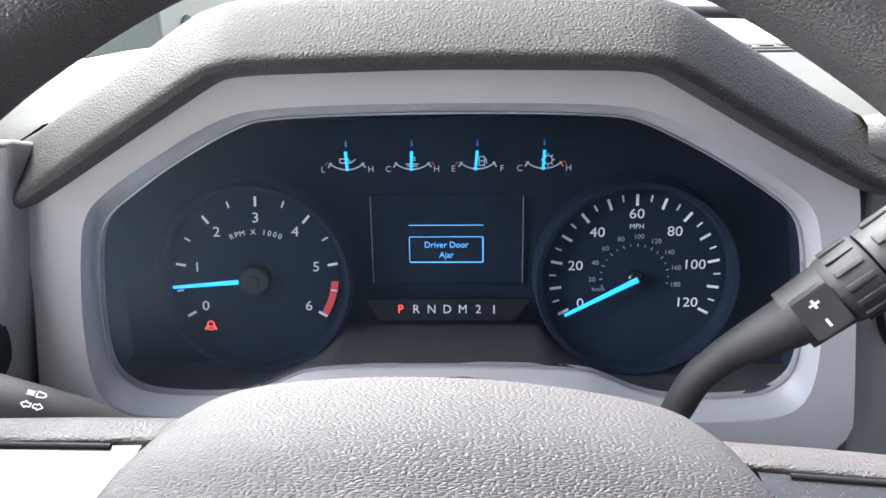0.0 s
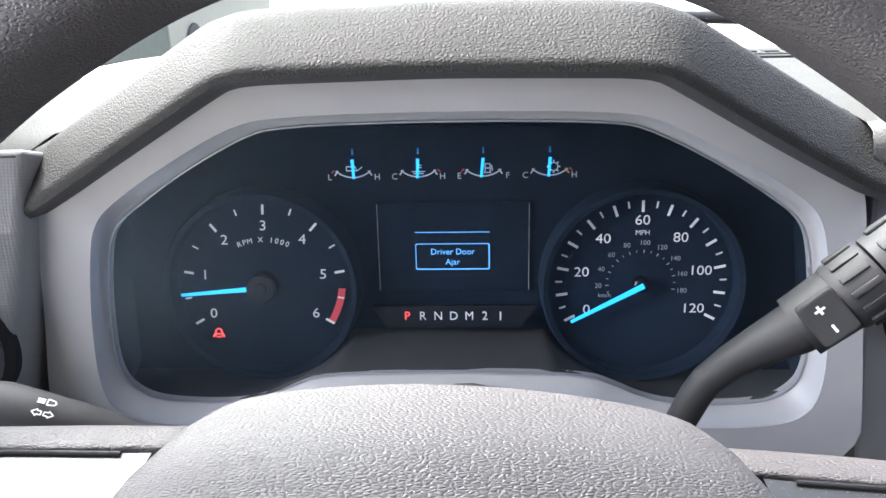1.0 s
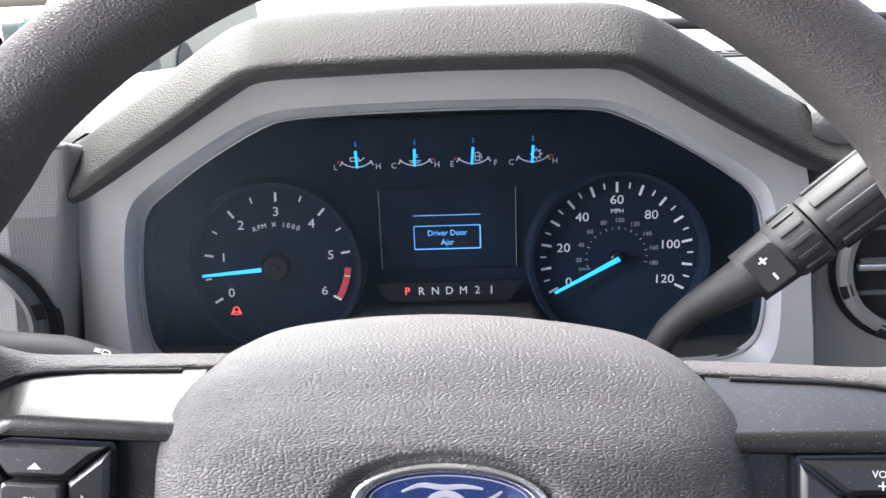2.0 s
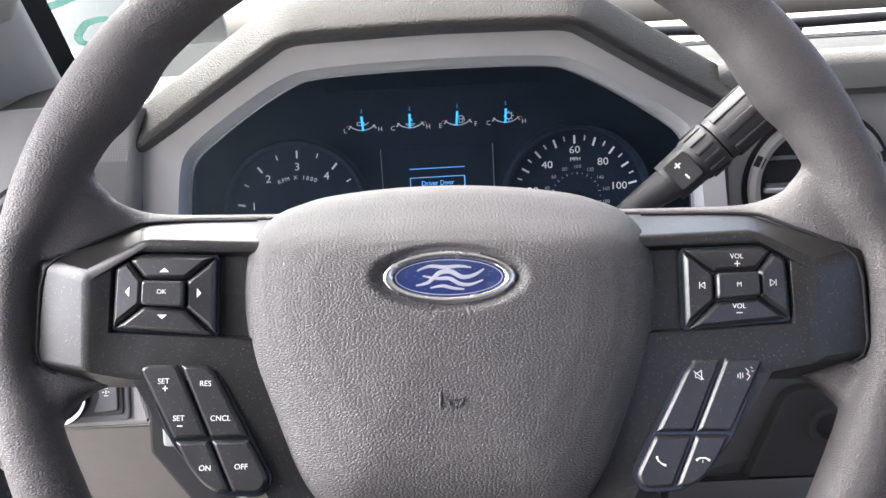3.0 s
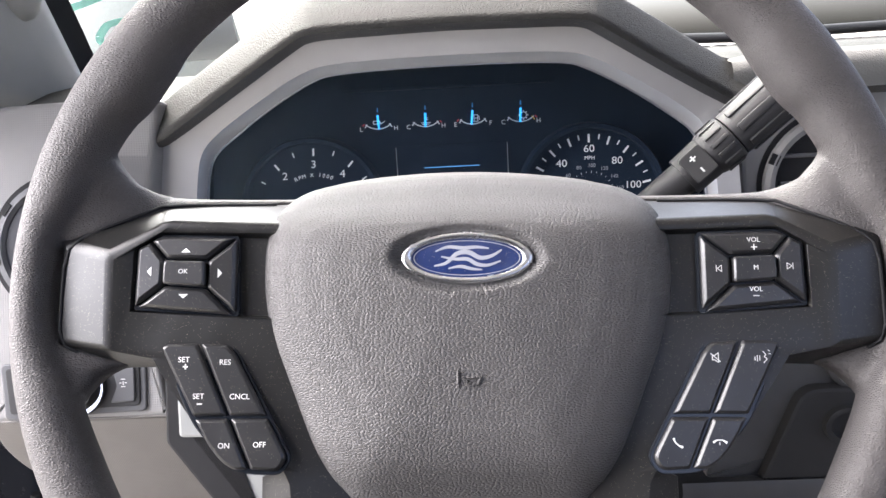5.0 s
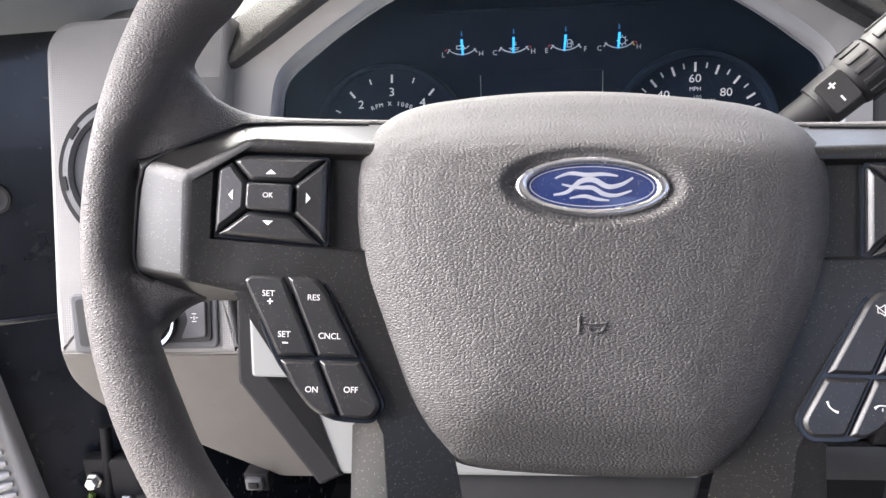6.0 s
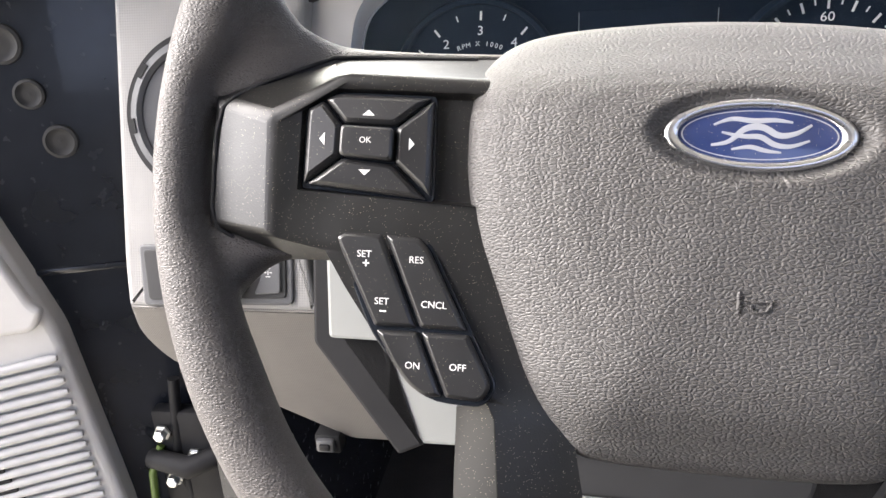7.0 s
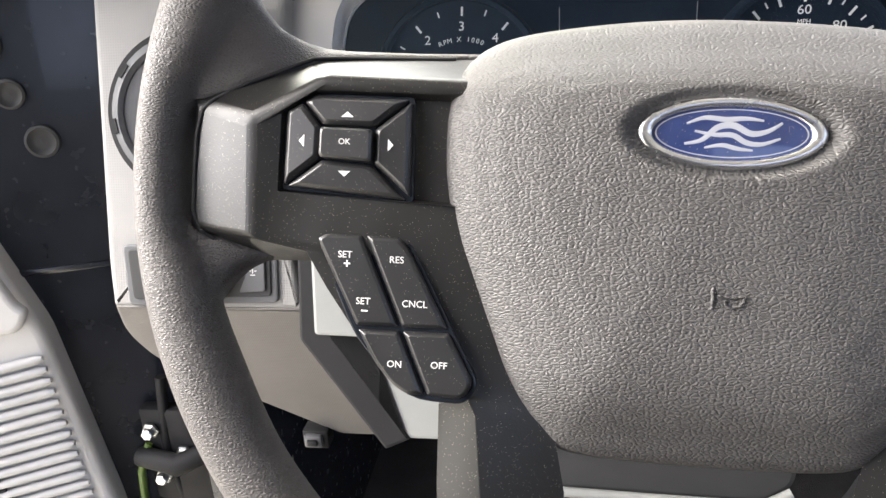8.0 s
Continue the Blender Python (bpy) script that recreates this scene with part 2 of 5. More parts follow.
def rounded(points, r, seg=4):
    """An outline with its corners rounded; r: one radius or one a corner."""
    out, n = [], len(points)
    for i, p in enumerate(points):
        rad = r[i] if isinstance(r, (list, tuple)) else r
        p = Vector(p)
        a, b = Vector(points[i - 1]) - p, Vector(points[(i + 1) % n]) - p
        d = min(rad, a.length * 0.45, b.length * 0.45)
        if d < 0.01:
            out.append(tuple(p))
            continue
        s, e = p + a.normalized() * d, p + b.normalized() * d
        for k in range(seg + 1):
            t = k / seg
            q = s * (1 - t) ** 2 + p * 2 * t * (1 - t) + e * t * t
            out.append((q.x, q.y))
    return out


def inset(points, d):
    """A convex outline drawn in by d."""
    n = len(points)
    turn = sum(a[0] * b[1] - b[0] * a[1] for a, b in zip(points, points[1:] + points[:1]))
    lines = []
    for a, b in zip(points, points[1:] + points[:1]):
        a, b = Vector(a), Vector(b)
        e = (b - a).normalized()
        s = Vector((-e.y, e.x)) * (d if turn > 0 else -d)
        lines.append((a + s, e))
    out = []
    for i in range(n):
        (p, e), (q, g) = lines[i - 1], lines[i]
        c = e.x * g.y - e.y * g.x
        if abs(c) < 1e-4:
            out.append(tuple(q))
            continue
        t = ((q.x - p.x) * g.y - (q.y - p.y) * g.x) / c
        out.append(tuple(p + e * t))
    return out


def cushion(outline, lo, hi, bevel, radius, flip=1, tilt=None):
    """A raised key with rounded corners and a sloping edge."""
    loops = []
    for d, z in ((0, lo), (0, hi - bevel), (bevel * 0.1, hi - bevel * 0.82), (bevel * 0.85, hi - bevel * 0.08), (bevel, hi)):
        row = rounded(inset(outline, d) if d else outline, radius, 3)
        loops.append([(flip * x, y, z + (tilt(x, y) if tilt and z > lo else 0)) for x, y in row])
    return loft(loops, cap_last=True)


def resample(points, n, closed=True):
    """n points at even steps along an outline."""
    pts = [Vector(p) for p in points]
    if closed:
        pts.append(pts[0])
    ln = [0.0]
    for a, b in zip(pts, pts[1:]):
        ln.append(ln[-1] + (b - a).length)
    out, j = [], 0
    for i in range(n):
        s = ln[-1] * i / (n if closed else n - 1)
        while j < len(ln) - 2 and ln[j + 1] < s:
            j += 1
        t = (s - ln[j]) / max(ln[j + 1] - ln[j], 1e-9)
        out.append(pts[j].lerp(pts[j + 1], t))
    return out


def loft(loops, closed=True, cap_first=False, cap_last=False, bm=None):
    """Skin between loops with the same number of points."""
    bm = bm or bmesh.new()
    rows = [[bm.verts.new(p) for p in loop] for loop in loops]
    n = len(rows[0])
    for a, b in zip(rows, rows[1:]):
        for i in range(n if closed else n - 1):
            j = (i + 1) % n
            bm.faces.new((a[i], a[j], b[j], b[i]))
    if cap_first:
        bm.faces.new(rows[0])
    if cap_last:
        bm.faces.new(rows[-1][::-1])
    return bm


def tube(path, radius, sides=8, bm=None, closed=False, caps=True):
    """A round bar along a path; radius: one, or one a point."""
    bm = bm or bmesh.new()
    pts = [Vector(p) for p in path]
    rows, n = [], len(pts)
    up = None
    for i, p in enumerate(pts):
        a = pts[i - 1] if i or closed else p
        b = pts[(i + 1) % n] if i < n - 1 or closed else p
        d = (b - a).normalized()
        if up is None:
            up = d.orthogonal().normalized()
        up = (up - d * up.dot(d)).normalized()
        side = d.cross(up)
        r = radius[i] if isinstance(radius, (list, tuple)) else radius
        rows.append([bm.verts.new(p + (up * math.cos(k * 2 * math.pi / sides) + side * math.sin(k * 2 * math.pi / sides)) * r) for k in range(sides)])
    for i in range(n if closed else n - 1):
        a, b = rows[i], rows[(i + 1) % n]
        for k in range(sides):
            j = (k + 1) % sides
            bm.faces.new((a[k], a[j], b[j], b[k]))
    if caps and not closed:
        bm.faces.new(rows[0])
        bm.faces.new(rows[-1][::-1])
    return bm


def box(x0, x1, y0, y1, z0, z1, bevel=0.0, seg=2, bm=None):
    bm = bm or bmesh.new()
    r = bmesh.ops.create_cube(bm, size=1)
    vs = r["verts"]
    bmesh.ops.scale(bm, vec=(x1 - x0, y1 - y0, z1 - z0), verts=vs)
    bmesh.ops.translate(bm, vec=((x0 + x1) / 2, (y0 + y1) / 2, (z0 + z1) / 2), verts=vs)
    if bevel:
        bmesh.ops.bevel(bm, geom=list({e for v in vs for e in v.link_edges}), offset=bevel, segments=seg, affect="EDGES", profile=0.5)
    return bm


def lathe(profile, sides=48, bm=None):
    """Turned shape about z: (radius, height) pairs."""
    loops = [[(r * math.cos(2 * math.pi * k / sides), r * math.sin(2 * math.pi * k / sides), z) for k in range(sides)] for r, z in profile]
    return loft(loops, cap_first=profile[0][0] > 0.01, cap_last=profile[-1][0] > 0.01, bm=bm)


def lettering(text, size, x, y, z, turn=0.0, m=None, thick=0.06, squash=1.0):
    """A bmesh of words in the built-in font, centred at x, y; millimetres."""
    cu = bpy.data.curves.new("words", "FONT")
    cu.body, cu.size, cu.align_x, cu.align_y, cu.extrude = text, size, "CENTER", "CENTER", thick
    cu.resolution_u = 3
    ob = new("words", cu)
    me = bpy.data.meshes.new_from_object(ob.evaluated_get(bpy.context.evaluated_depsgraph_get()))
    bpy.data.objects.remove(ob)
    bm = bmesh.new()
    bm.from_mesh(me)
    bpy.data.meshes.remove(me)
    bpy.data.curves.remove(cu)
    bmesh.ops.scale(bm, vec=(squash, 1, 1), verts=bm.verts)
    bmesh.ops.rotate(bm, cent=(0, 0, 0), matrix=Matrix.Rotation(radians(turn), 3, "Z"), verts=bm.verts)
    bmesh.ops.translate(bm, vec=(x, y, z), verts=bm.verts)
    if m:
        bmesh.ops.transform(bm, matrix=m, verts=bm.verts)
    return bm


def bar(x0, y0, x1, y1, w, z, t=0.1, bm=None):
    """A thin straight stroke."""
    a, b = Vector((x0, y0)), Vector((x1, y1))
    s = (b - a).normalized()
    s = Vector((-s.y, s.x)) * w / 2
    return slab([tuple(a + s), tuple(a - s), tuple(b - s), tuple(b + s)], z, z + t, bm=bm)

# ---- the setting: ground, cab shell ----
def plain(name, bm, material, label, category, smooth=30.0, kind="structure"):
    return tagged(part(name, bm, material, smooth=smooth), label, category, kind=kind)


plain("ground", box(-900000, 900000, -900000, 900000, -900, -850), CONCRETE, "pale sunlit concrete lot around the truck", "ground")
plain("floor", box(-420, 1320, -1300, 900, 40, 80), CARPET, "black carpeted cab floor under the dashboard", "floor")
plain("ceiling", box(-420, 1320, -1330, 330, 1440, 1470), HEAD, "grey fabric headliner of the cab", "ceiling")
bm = box(-420, 1320, -1340, -1300, 40, 900)
box(-420, 250, -1340, -1300, 900, 1440, bm=bm)
box(1180, 1320, -1340, -1300, 900, 1440, bm=bm)
box(250, 1180, -1340, -1300, 1330, 1440, bm=bm)
plain("wall_rear", bm, GREYTRIM, "grey trimmed cab rear wall with its window", "wall")
bm = box(1320, 1360, -1300, 900, 40, 760)
box(1320, 1360, -1300, -1180, 760, 1440, bm=bm)
box(1320, 1360, -560, -420, 760, 1440, bm=bm)
plain("wall_passenger_side", bm, GREYTRIM, "grey trimmed passenger side of the cab with two windows", "wall")
# unseen wall, brought forward to cut daylight from behind on the left
bm = box(-470, -420, -1300, -400, 40, 1440)
box(-470, -420, -1300, 400, 1380, 1440, bm=bm)
box(-470, -420, -400, 330, 40, 110, bm=bm)
plain("wall_driver_side", bm, DARKTRIM, "dark driver side wall, unseen, set forward to narrow the door light", "wall")
plain("wall_kick_panel", box(-354, -341, 372, 930, 40, 790), JAMB, "dark kick panel beside the footwell", "wall")
plain("firewall", box(-420, 1320, 900, 930, 40, 780), CARPET, "black carpeted firewall ahead of the footwell", "wall")


# ---- windscreen, cowl and pillar ----
def screen_point(x, s):
    """A place on the curved windscreen: x across, s from its foot (0) to the roof (1)."""
    bow = 1 - ((x - 450) / 880) ** 2
    return Vector((x, 440 + 410 * bow + (-390 + 40 * bow) * s, 838 + 20 * bow + (600 - 20 * bow) * s))


def windscreen():
    t = thing("windscreen", "raked clear windscreen with a black edge band", "windscreen", kind="structure")
    xs = [-390 + 1680 * k / 24 for k in range(25)]
    ss = [k / 6 for k in range(7)]
    pane = part("pane", loft([[tuple(screen_point(x, s)) for x in xs] for s in ss], closed=False), SCREEN, t, smooth=60)
    pane.visible_shadow = False
    bm = bmesh.new()

    def strip(xr, sr):
        loft([[tuple(screen_point(x, s) + Vector((0, -2.5, -2.5))) for x in xr] for s in sr], closed=False, bm=bm)
    strip((-345, -337, -329), ss)
    strip((1254, 1272, 1290), ss)
    strip(xs[1:-1], (0.95, 1.0))
    part("edge_band", bm, GLOSSBLACK, t, "black ceramic edge band", smooth=60)


windscreen()


def pillar(x, side):
    t = thing("roof_pillar", "blue-grey moulded windscreen pillar trim with a grab handle", "pillar", kind="structure")
    loops = []
    for s in (-0.12, 0.0, 0.1, 0.25, 0.5, 0.75, 1.0):
        q = screen_point(x, s)
        w = 44 - 8 * s
        loops.append([(x + side * a * w, q.y + b - 12, max(q.z + c - 6, 834 + c * 0.02)) for a, b, c in
                      ((-0.2, 30, 20), (0.5, 18, 12), (0.92, 2, 2), (0.96, -10, -6), (0.86, -32, -18), (0.5, -72, -40), (0.0, -110, -62), (-0.9, -140, -80), (-1.3, -150, -84), (-2.8, -150, -84), (-3.0, -60, -40), (-3.0, 20, 10))])
    part("pillar_cover", loft(loops, cap_first=True, cap_last=True), PILLAR, t, smooth=50)
    part("door_seal", tube([(x - side * 1.12 * 42, screen_point(x, s).y - 158, max(screen_point(x, s).z - 88, 836)) for s in (0.0, 0.1, 0.25, 0.5, 0.75, 1.0)], 7, 10), RUBBER, t, "black door seal", smooth=60)
    if side > 0:
        pts = [(x + 8, 418, 912), (x + 34, 405, 914), (x + 48, 392, 928), (x + 50, 360, 990), (x + 46, 300, 1100), (x + 38, 240, 1200), (x + 10, 235, 1240)]
        part("grab_handle", tube(pts, [13, 16, 17, 16, 15, 15, 14], 14), PILLAR, t, smooth=60)


pillar(-368, 1)
pillar(1295, -1)

# ---- dashboard ----
EDGE = ((360, 814), (346, 820), (345, 836), (349, 844), (356, 847))
TOP = ((356, 847), (380, 849), (480, 850), (600, 846))
FOOT = ((600, 846), (602, 842), (640, 840), (760, 838), (880, 832), (905, 800))
plain("dashboard_edge", loft([[(x, y, z - (4 if x < 200 else 0)) for x in (190, 214, 450, 800, 1320)] for y, z in EDGE], closed=False), DASHEDGE, "pebbled grey vinyl front edge of the dashboard pad, lightened against its shade", "dashboard", smooth=60)
bm = loft([[(x, y, z - (4 if x < 200 else 0)) for x in (190, 214, 450, 800, 1320)] for y, z in TOP], closed=False)
loft([[(x, y, z) for x in (-335, -290, -250, -225)] for y, z in ((350, 790), (350, 822), (360, 832), (392, 837))], closed=False, bm=bm)
loft([[(x, min(y, screen_point(x, 0).y - 3), z) for x in (-335, -290, -246, -200, -150)] for y, z in ((392, 837), (430, 844), (480, 850), (600, 846))], closed=False, bm=bm)
loft([[(x, y, z) for x in (-150, 0, 140)] for y, z in TOP[2:]], closed=False, bm=bm)
loft([[(x, y, z) for x in (140, 165, 190)] for y, z in ((410, 836), (440, 846)) + TOP[2:]], closed=False, bm=bm)
plain("dashboard_top", bm, DASHTOP, "pale grey vinyl dashboard top in daylight", "dashboard", smooth=60)
plain("dashboard_foot", loft([[(x, min(y, screen_point(x, 0).y - 3), z) for x in (-335, -270, -200, -100, 0, 100, 206, 450, 800, 1320)] for y, z in FOOT[:5]], closed=False), BLACK, "dark shelf at the foot of the windscreen", "dashboard", smooth=60)

CX = -8.0


def face_y(z):
    """How far ahead the bezel's face lies at a height: the hood leans towards the driver."""
    return 348 - 0.476 * (z - 807) if z > 807 else 348


def smoothed(points, times=2):
    for _ in range(times):
        out = []
        for a, b in zip(points, points[1:] + points[:1]):
            a, b = Vector(a), Vector(b)
            out += [a.lerp(b, 0.25), a.lerp(b, 0.75)]
        points = out
    return points


def both_sides(half):
    """A closed outline from its right half, top middle to bottom middle."""
    return half + [(-x, z) for x, z in half[1:-1]][::-1]


RING_OUTER = [(0, 884), (78, 882), (95, 879), (140, 855), (180, 833), (207, 815), (212, 790), (217, 745), (224, 700), (228, 665), (180, 640), (125, 640), (104, 640), (90, 640), (74, 640), (0, 640)]
RING_FLAT = [(0, 857), (78, 855.5), (100, 850), (138, 829), (167, 811), (181, 799), (187, 778), (193, 740), (195, 703), (188, 686), (167, 680), (123, 679), (100, 684), (86, 690), (72, 696), (0, 698)]
RING_GLASS = [(0, 850.5), (80, 848.5), (98, 843), (133, 824), (163, 804), (177, 793), (183.5, 777), (189, 740), (190, 706), (181, 693), (165, 687), (125, 686), (104, 691), (90, 698), (74, 704.5), (0, 706)]


def ring(half, dy, grow=0.0):
    pts = smoothed([(x, z, 0) for x, z in both_sides(half)])
    return [(CX + p.x * (1 + grow), face_y(p.y) + dy, p.y) for p in pts]


def instrument_bezel(t):
    flat = ring(RING_FLAT, 1)
    outer = [(x - 9 * min(1, max(0, (x - 120) / 60)), y, z) for x, y, z in ring(RING_OUTER, 0)]
    lip = [(x, y + 3, z) for x, y, z in flat]
    glass = ring(RING_GLASS, 14)
    mid = [tuple(Vector(a).lerp(Vector(b), 0.85)) for a, b in zip(lip, glass)]
    bm = loft([[(x, y + 40, z) for x, y, z in outer], outer, [tuple(Vector(a).lerp(Vector(b), 0.93)) for a, b in zip(outer, flat)], flat, lip, mid, glass, [(x, y + 6, z) for x, y, z in glass]])
    part("surround", bm, BEZEL, t, "smooth grey painted surround", smooth=50)
    inner = [(x, y - 1.0, z) for x, y, z in glass]
    edge = [tuple(Vector(a) + (Vector((CX, a[1], 770)) - Vector(a)).normalized() * 1.0) for a in inner]
    part("bright_edge", loft([glass, inner, edge, [(x, y + 3, z) for x, y, z in edge]]), SILVER, t, "thin silver edge line", smooth=60)

def instrument_hood(t):
    low = [(240, 790), (224, 799), (212, 806.5), (205, 810.5), (154, 840.5), (97, 873.5), (88, 876), (76, 877), (0, 878.5)]
    low = [(244, 813.5), (203, 813.5)] + low[4:] + [(-x, z) for x, z in [(211, 808.5)] + low[3:-1]][::-1]
    nrm = []
    for i, p in enumerate(low):
        a, b = Vector(low[max(i - 1, 0)]), Vector(low[min(i + 1, len(low) - 1)])
        d = (b - a).normalized()
        n = Vector((d.y, -d.x))
        nrm.append(n if n.y > 0 else -n)
    for i in (0, -1):
        nrm[i] = Vector((0, 1.05))
    prof = [(-8, 30), (-7, 8), (-5, -6), (-2, -10), (1, -10.5), (4, -8), (20.5, 16), (23, 20.5), (24.4, 27), (23.6, 60), (16, 110), (0, 190), (-30, 240)]
    loops = []
    for k, (off, dy) in enumerate(prof):
        row = []
        for (x, z), n in zip(low, nrm):
            q = Vector((x, z)) + n * off
            row.append((CX + q.x, face_y(z) + dy, q.y))
        out = min(max(dy + 10, 0), 46) if k > 2 else 0
        row[0], row[-1] = (row[0][0] + 0.35 * out, *row[0][1:]), (row[-1][0] - 0.68 * out, *row[-1][1:])
        fine = []
        for a, b in zip(row, row[1:]):
            for k in range(6):
                fine.append(tuple(Vector(a).lerp(Vector(b), k / 6)))
        loops.append(fine + [row[-1]])
    for _ in range(2):
        loops = [[tuple((Vector(r[max(i - 1, 0)]) + Vector(r[i]) * 2 + Vector(r[min(i + 1, len(r) - 1)])) / 4) for i in range(len(r))] for r in loops]
    part("hood_underside", loft(loops[:4], closed=False), BLACK, t, "dark underside of the hood", smooth=55)
    bm = loft(loops[3:], closed=False)
    for i in (0, -1):
        bm.faces.new([bm.verts.new(row[i]) for row in loops[3:]])
    bmesh.ops.remove_doubles(bm, verts=bm.verts, dist=0.01)
    part("hood_shell", bm, DASHPAD, t, "pebbled grey vinyl hood", smooth=55)


BINNACLE = thing("instrument_binnacle", "instrument binnacle with a pebbled grey hood and smooth grey surround", "instrument binnacle")
instrument_bezel(BINNACLE)
instrument_hood(BINNACLE)


# ---- instrument cluster ----
CL = pose(-0.0125, 0.408, 0.740, 85.4)


def ring_bm(r0, r1, z0, z1, cx=0, cy=0, a0=0.0, a1=360.0, seg=64):
    """A flat ring or arc with thickness."""
    bm = bmesh.new()
    full = a1 - a0 >= 359.9
    n = seg if full else max(3, int(seg * (a1 - a0) / 360))
    loops = []
    for r, z in ((r0, z0), (r1, z0), (r1, z1), (r0, z1), (r0, z0)):
        loops.append([(cx + r * math.cos(radians(a0 + (a1 - a0) * k / n)), cy + r * math.sin(radians(a0 + (a1 - a0) * k / n)), z) for k in range(n if full else n + 1)])
    return loft(loops, closed=full, bm=bm)


def polar(cx, cy, r, a):
    return cx + r * math.cos(radians(a)), cy + r * math.sin(radians(a))


def tick(dial, cx, cy, a, r0, r1, w, z, material):
    part("tick", bar(*polar(cx, cy, r0, a), *polar(cx, cy, r1, a), w, z), material, dial, smooth=0)


def needle(dial, cx, cy, a, r0, r1, w0, w1, z, material=None):
    d, s = Vector((math.cos(radians(a)), math.sin(radians(a)))), Vector((-math.sin(radians(a)), math.cos(radians(a))))
    c = Vector((cx, cy))
    pts = [tuple(c + d * r0 + s * w0 / 2), tuple(c + d * r0 - s * w0 / 2), tuple(c + d * r1 - s * w1 / 2), tuple(c + d * r1 + s * w1 / 2)]
    part("needle", slab(pts, z, z + 1.2, 0.2), material or NEEDLE, dial, "lit blue pointer", smooth=0)


def dial(cluster, name, cx, cy, label):
    d = part(name, lathe([(0.001, -1.0), (53.5, -1.0), (54, 0), (54.5, 9), (57.5, 10), (58.5, 8), (59, -8)], 72), [DIAL], cluster, label, smooth=40)
    bmv = d.data
    bmv.transform(Matrix.Translation((cx / 1000, cy / 1000, 0)))
    return d


def instrument_cluster():
    c = thing("instrument_cluster", "dark instrument cluster with lit blue pointers behind a clear lens", "instrument cluster", CL)
    # back plate and the sloping shelf below
    part("back_plate", slab([(-215, -100), (223, -100), (223, 66), (172, 102), (112, 128), (-103, 128), (-164, 102), (-215, 66)], -30, -16), DIAL, c, smooth=0)

    def back_low(x):
        a = abs(x)
        if a < 61.5:
            return -33.0
        if a < 111.5:
            return -math.sqrt(max(60.5 ** 2 - (a - 111.5) ** 2, 33 ** 2))
        return -60.5

    def front_low(x):
        a = abs(x)
        for (x0, y0), (x1, y1) in zip(((0, -34.5), (74, -36), (90, -42.5), (104, -49.5), (125, -54.5), (165, -53.5), (182, -47), (200, -46)), ((74, -36), (90, -42.5), (104, -49.5), (125, -54.5), (165, -53.5), (182, -47), (200, -46), (300, -46))):
            if a <= x1:
                return y0 + (y1 - y0) * (a - x0) / (x1 - x0)
        return -46
    xs = [-218 + 436 * k / 107 for k in range(108)]
    rows = [[(x, back_low(x) - 2, -20) for x in xs], [(x, back_low(x), -2) for x in xs], [(x, back_low(x) * 0.6 + front_low(x) * 0.4 - 1, 18) for x in xs], [(x, front_low(x) - 3.0, 40) for x in xs], [(x, front_low(x) - 7, 42) for x in xs]]
    part("lower_shelf", loft(rows, closed=False), BLACK, c, "dusty textured black shelf", smooth=50)
    # side and upper walls of the well
    half = [(x, z - 740) for x, z in RING_GLASS[:9] + [(190, 684)]]
    pts = [(-x, z) for x, z in half[1:]][::-1] + half
    front, back = [], []
    for x, z in pts:
        yy = face_y(z + 740) + 16
        front.append((x + 4.5, z + 0.5, (408 - yy) - 0.0))
        back.append((x * 1.08 + 4.5, z + (12 if z > 0 else 0), -18))
    part("well_wall", loft([front, back], closed=False), DIAL, c, smooth=50)

    # rev counter
    cx = -110.4
    d = dial(c, "rev_counter", cx, 0, "black rev counter dial with white numerals")
    for i in range(13):
        v = i / 2
        a = 210 - 40 * v
        if i % 2 == 0:
            tick(d, cx, 0, a, 43.5, 49.5, 1.5, 0.4, DIALINK)
        else:
            tick(d, cx, 0, a, 45.5, 49.5, 0.9, 0.4, DIALINK)
    for v in range(7):
        x, y = polar(cx, 0, 36.5, 210 - 40 * v)
        part("numeral", lettering(str(v), 8.6, x, y, 0.4, squash=1.1), DIALINK, d, smooth=0)
    for i, ch in enumerate("RPM X 1000"):
        if ch != " ":
            a = 90 + 4.5 * 4.9 - 4.9 * i
            x, y = polar(cx, -9, 38.5, a)
            part("numeral", lettering(ch, 4.6, x, y - 1.5, 0.4, turn=a - 90), DIALINK, d, smooth=0)
    part("red_zone", ring_bm(45.3, 49.6, 0.3, 0.45, cx, 0, -29, -3), REDPRINT, d, "red band before the limit", smooth=0)
    needle(d, cx, 0, 184.8, 7, 49, 2.7, 1.5, 6.5)
    hub = lathe([(0.001, 9.5), (3.2, 9.5), (3.6, 8.6), (8.2, 8.6), (9.0, 7.8), (9.2, 0)], 40)
    bmesh.ops.translate(hub, vec=(cx, 0, 0), verts=hub.verts)
    part("needle_hub", hub, GLOSSBLACK, d)
    part("telltale", ring_bm(1.5, 2.2, 0.3, 0.5, cx - 29, -30.0, 20, 160, 40), REDLAMP, d, "lit red door-ajar telltale", smooth=0)
    bm = bmesh.new()
    ox, oy = cx - 29, -30.0
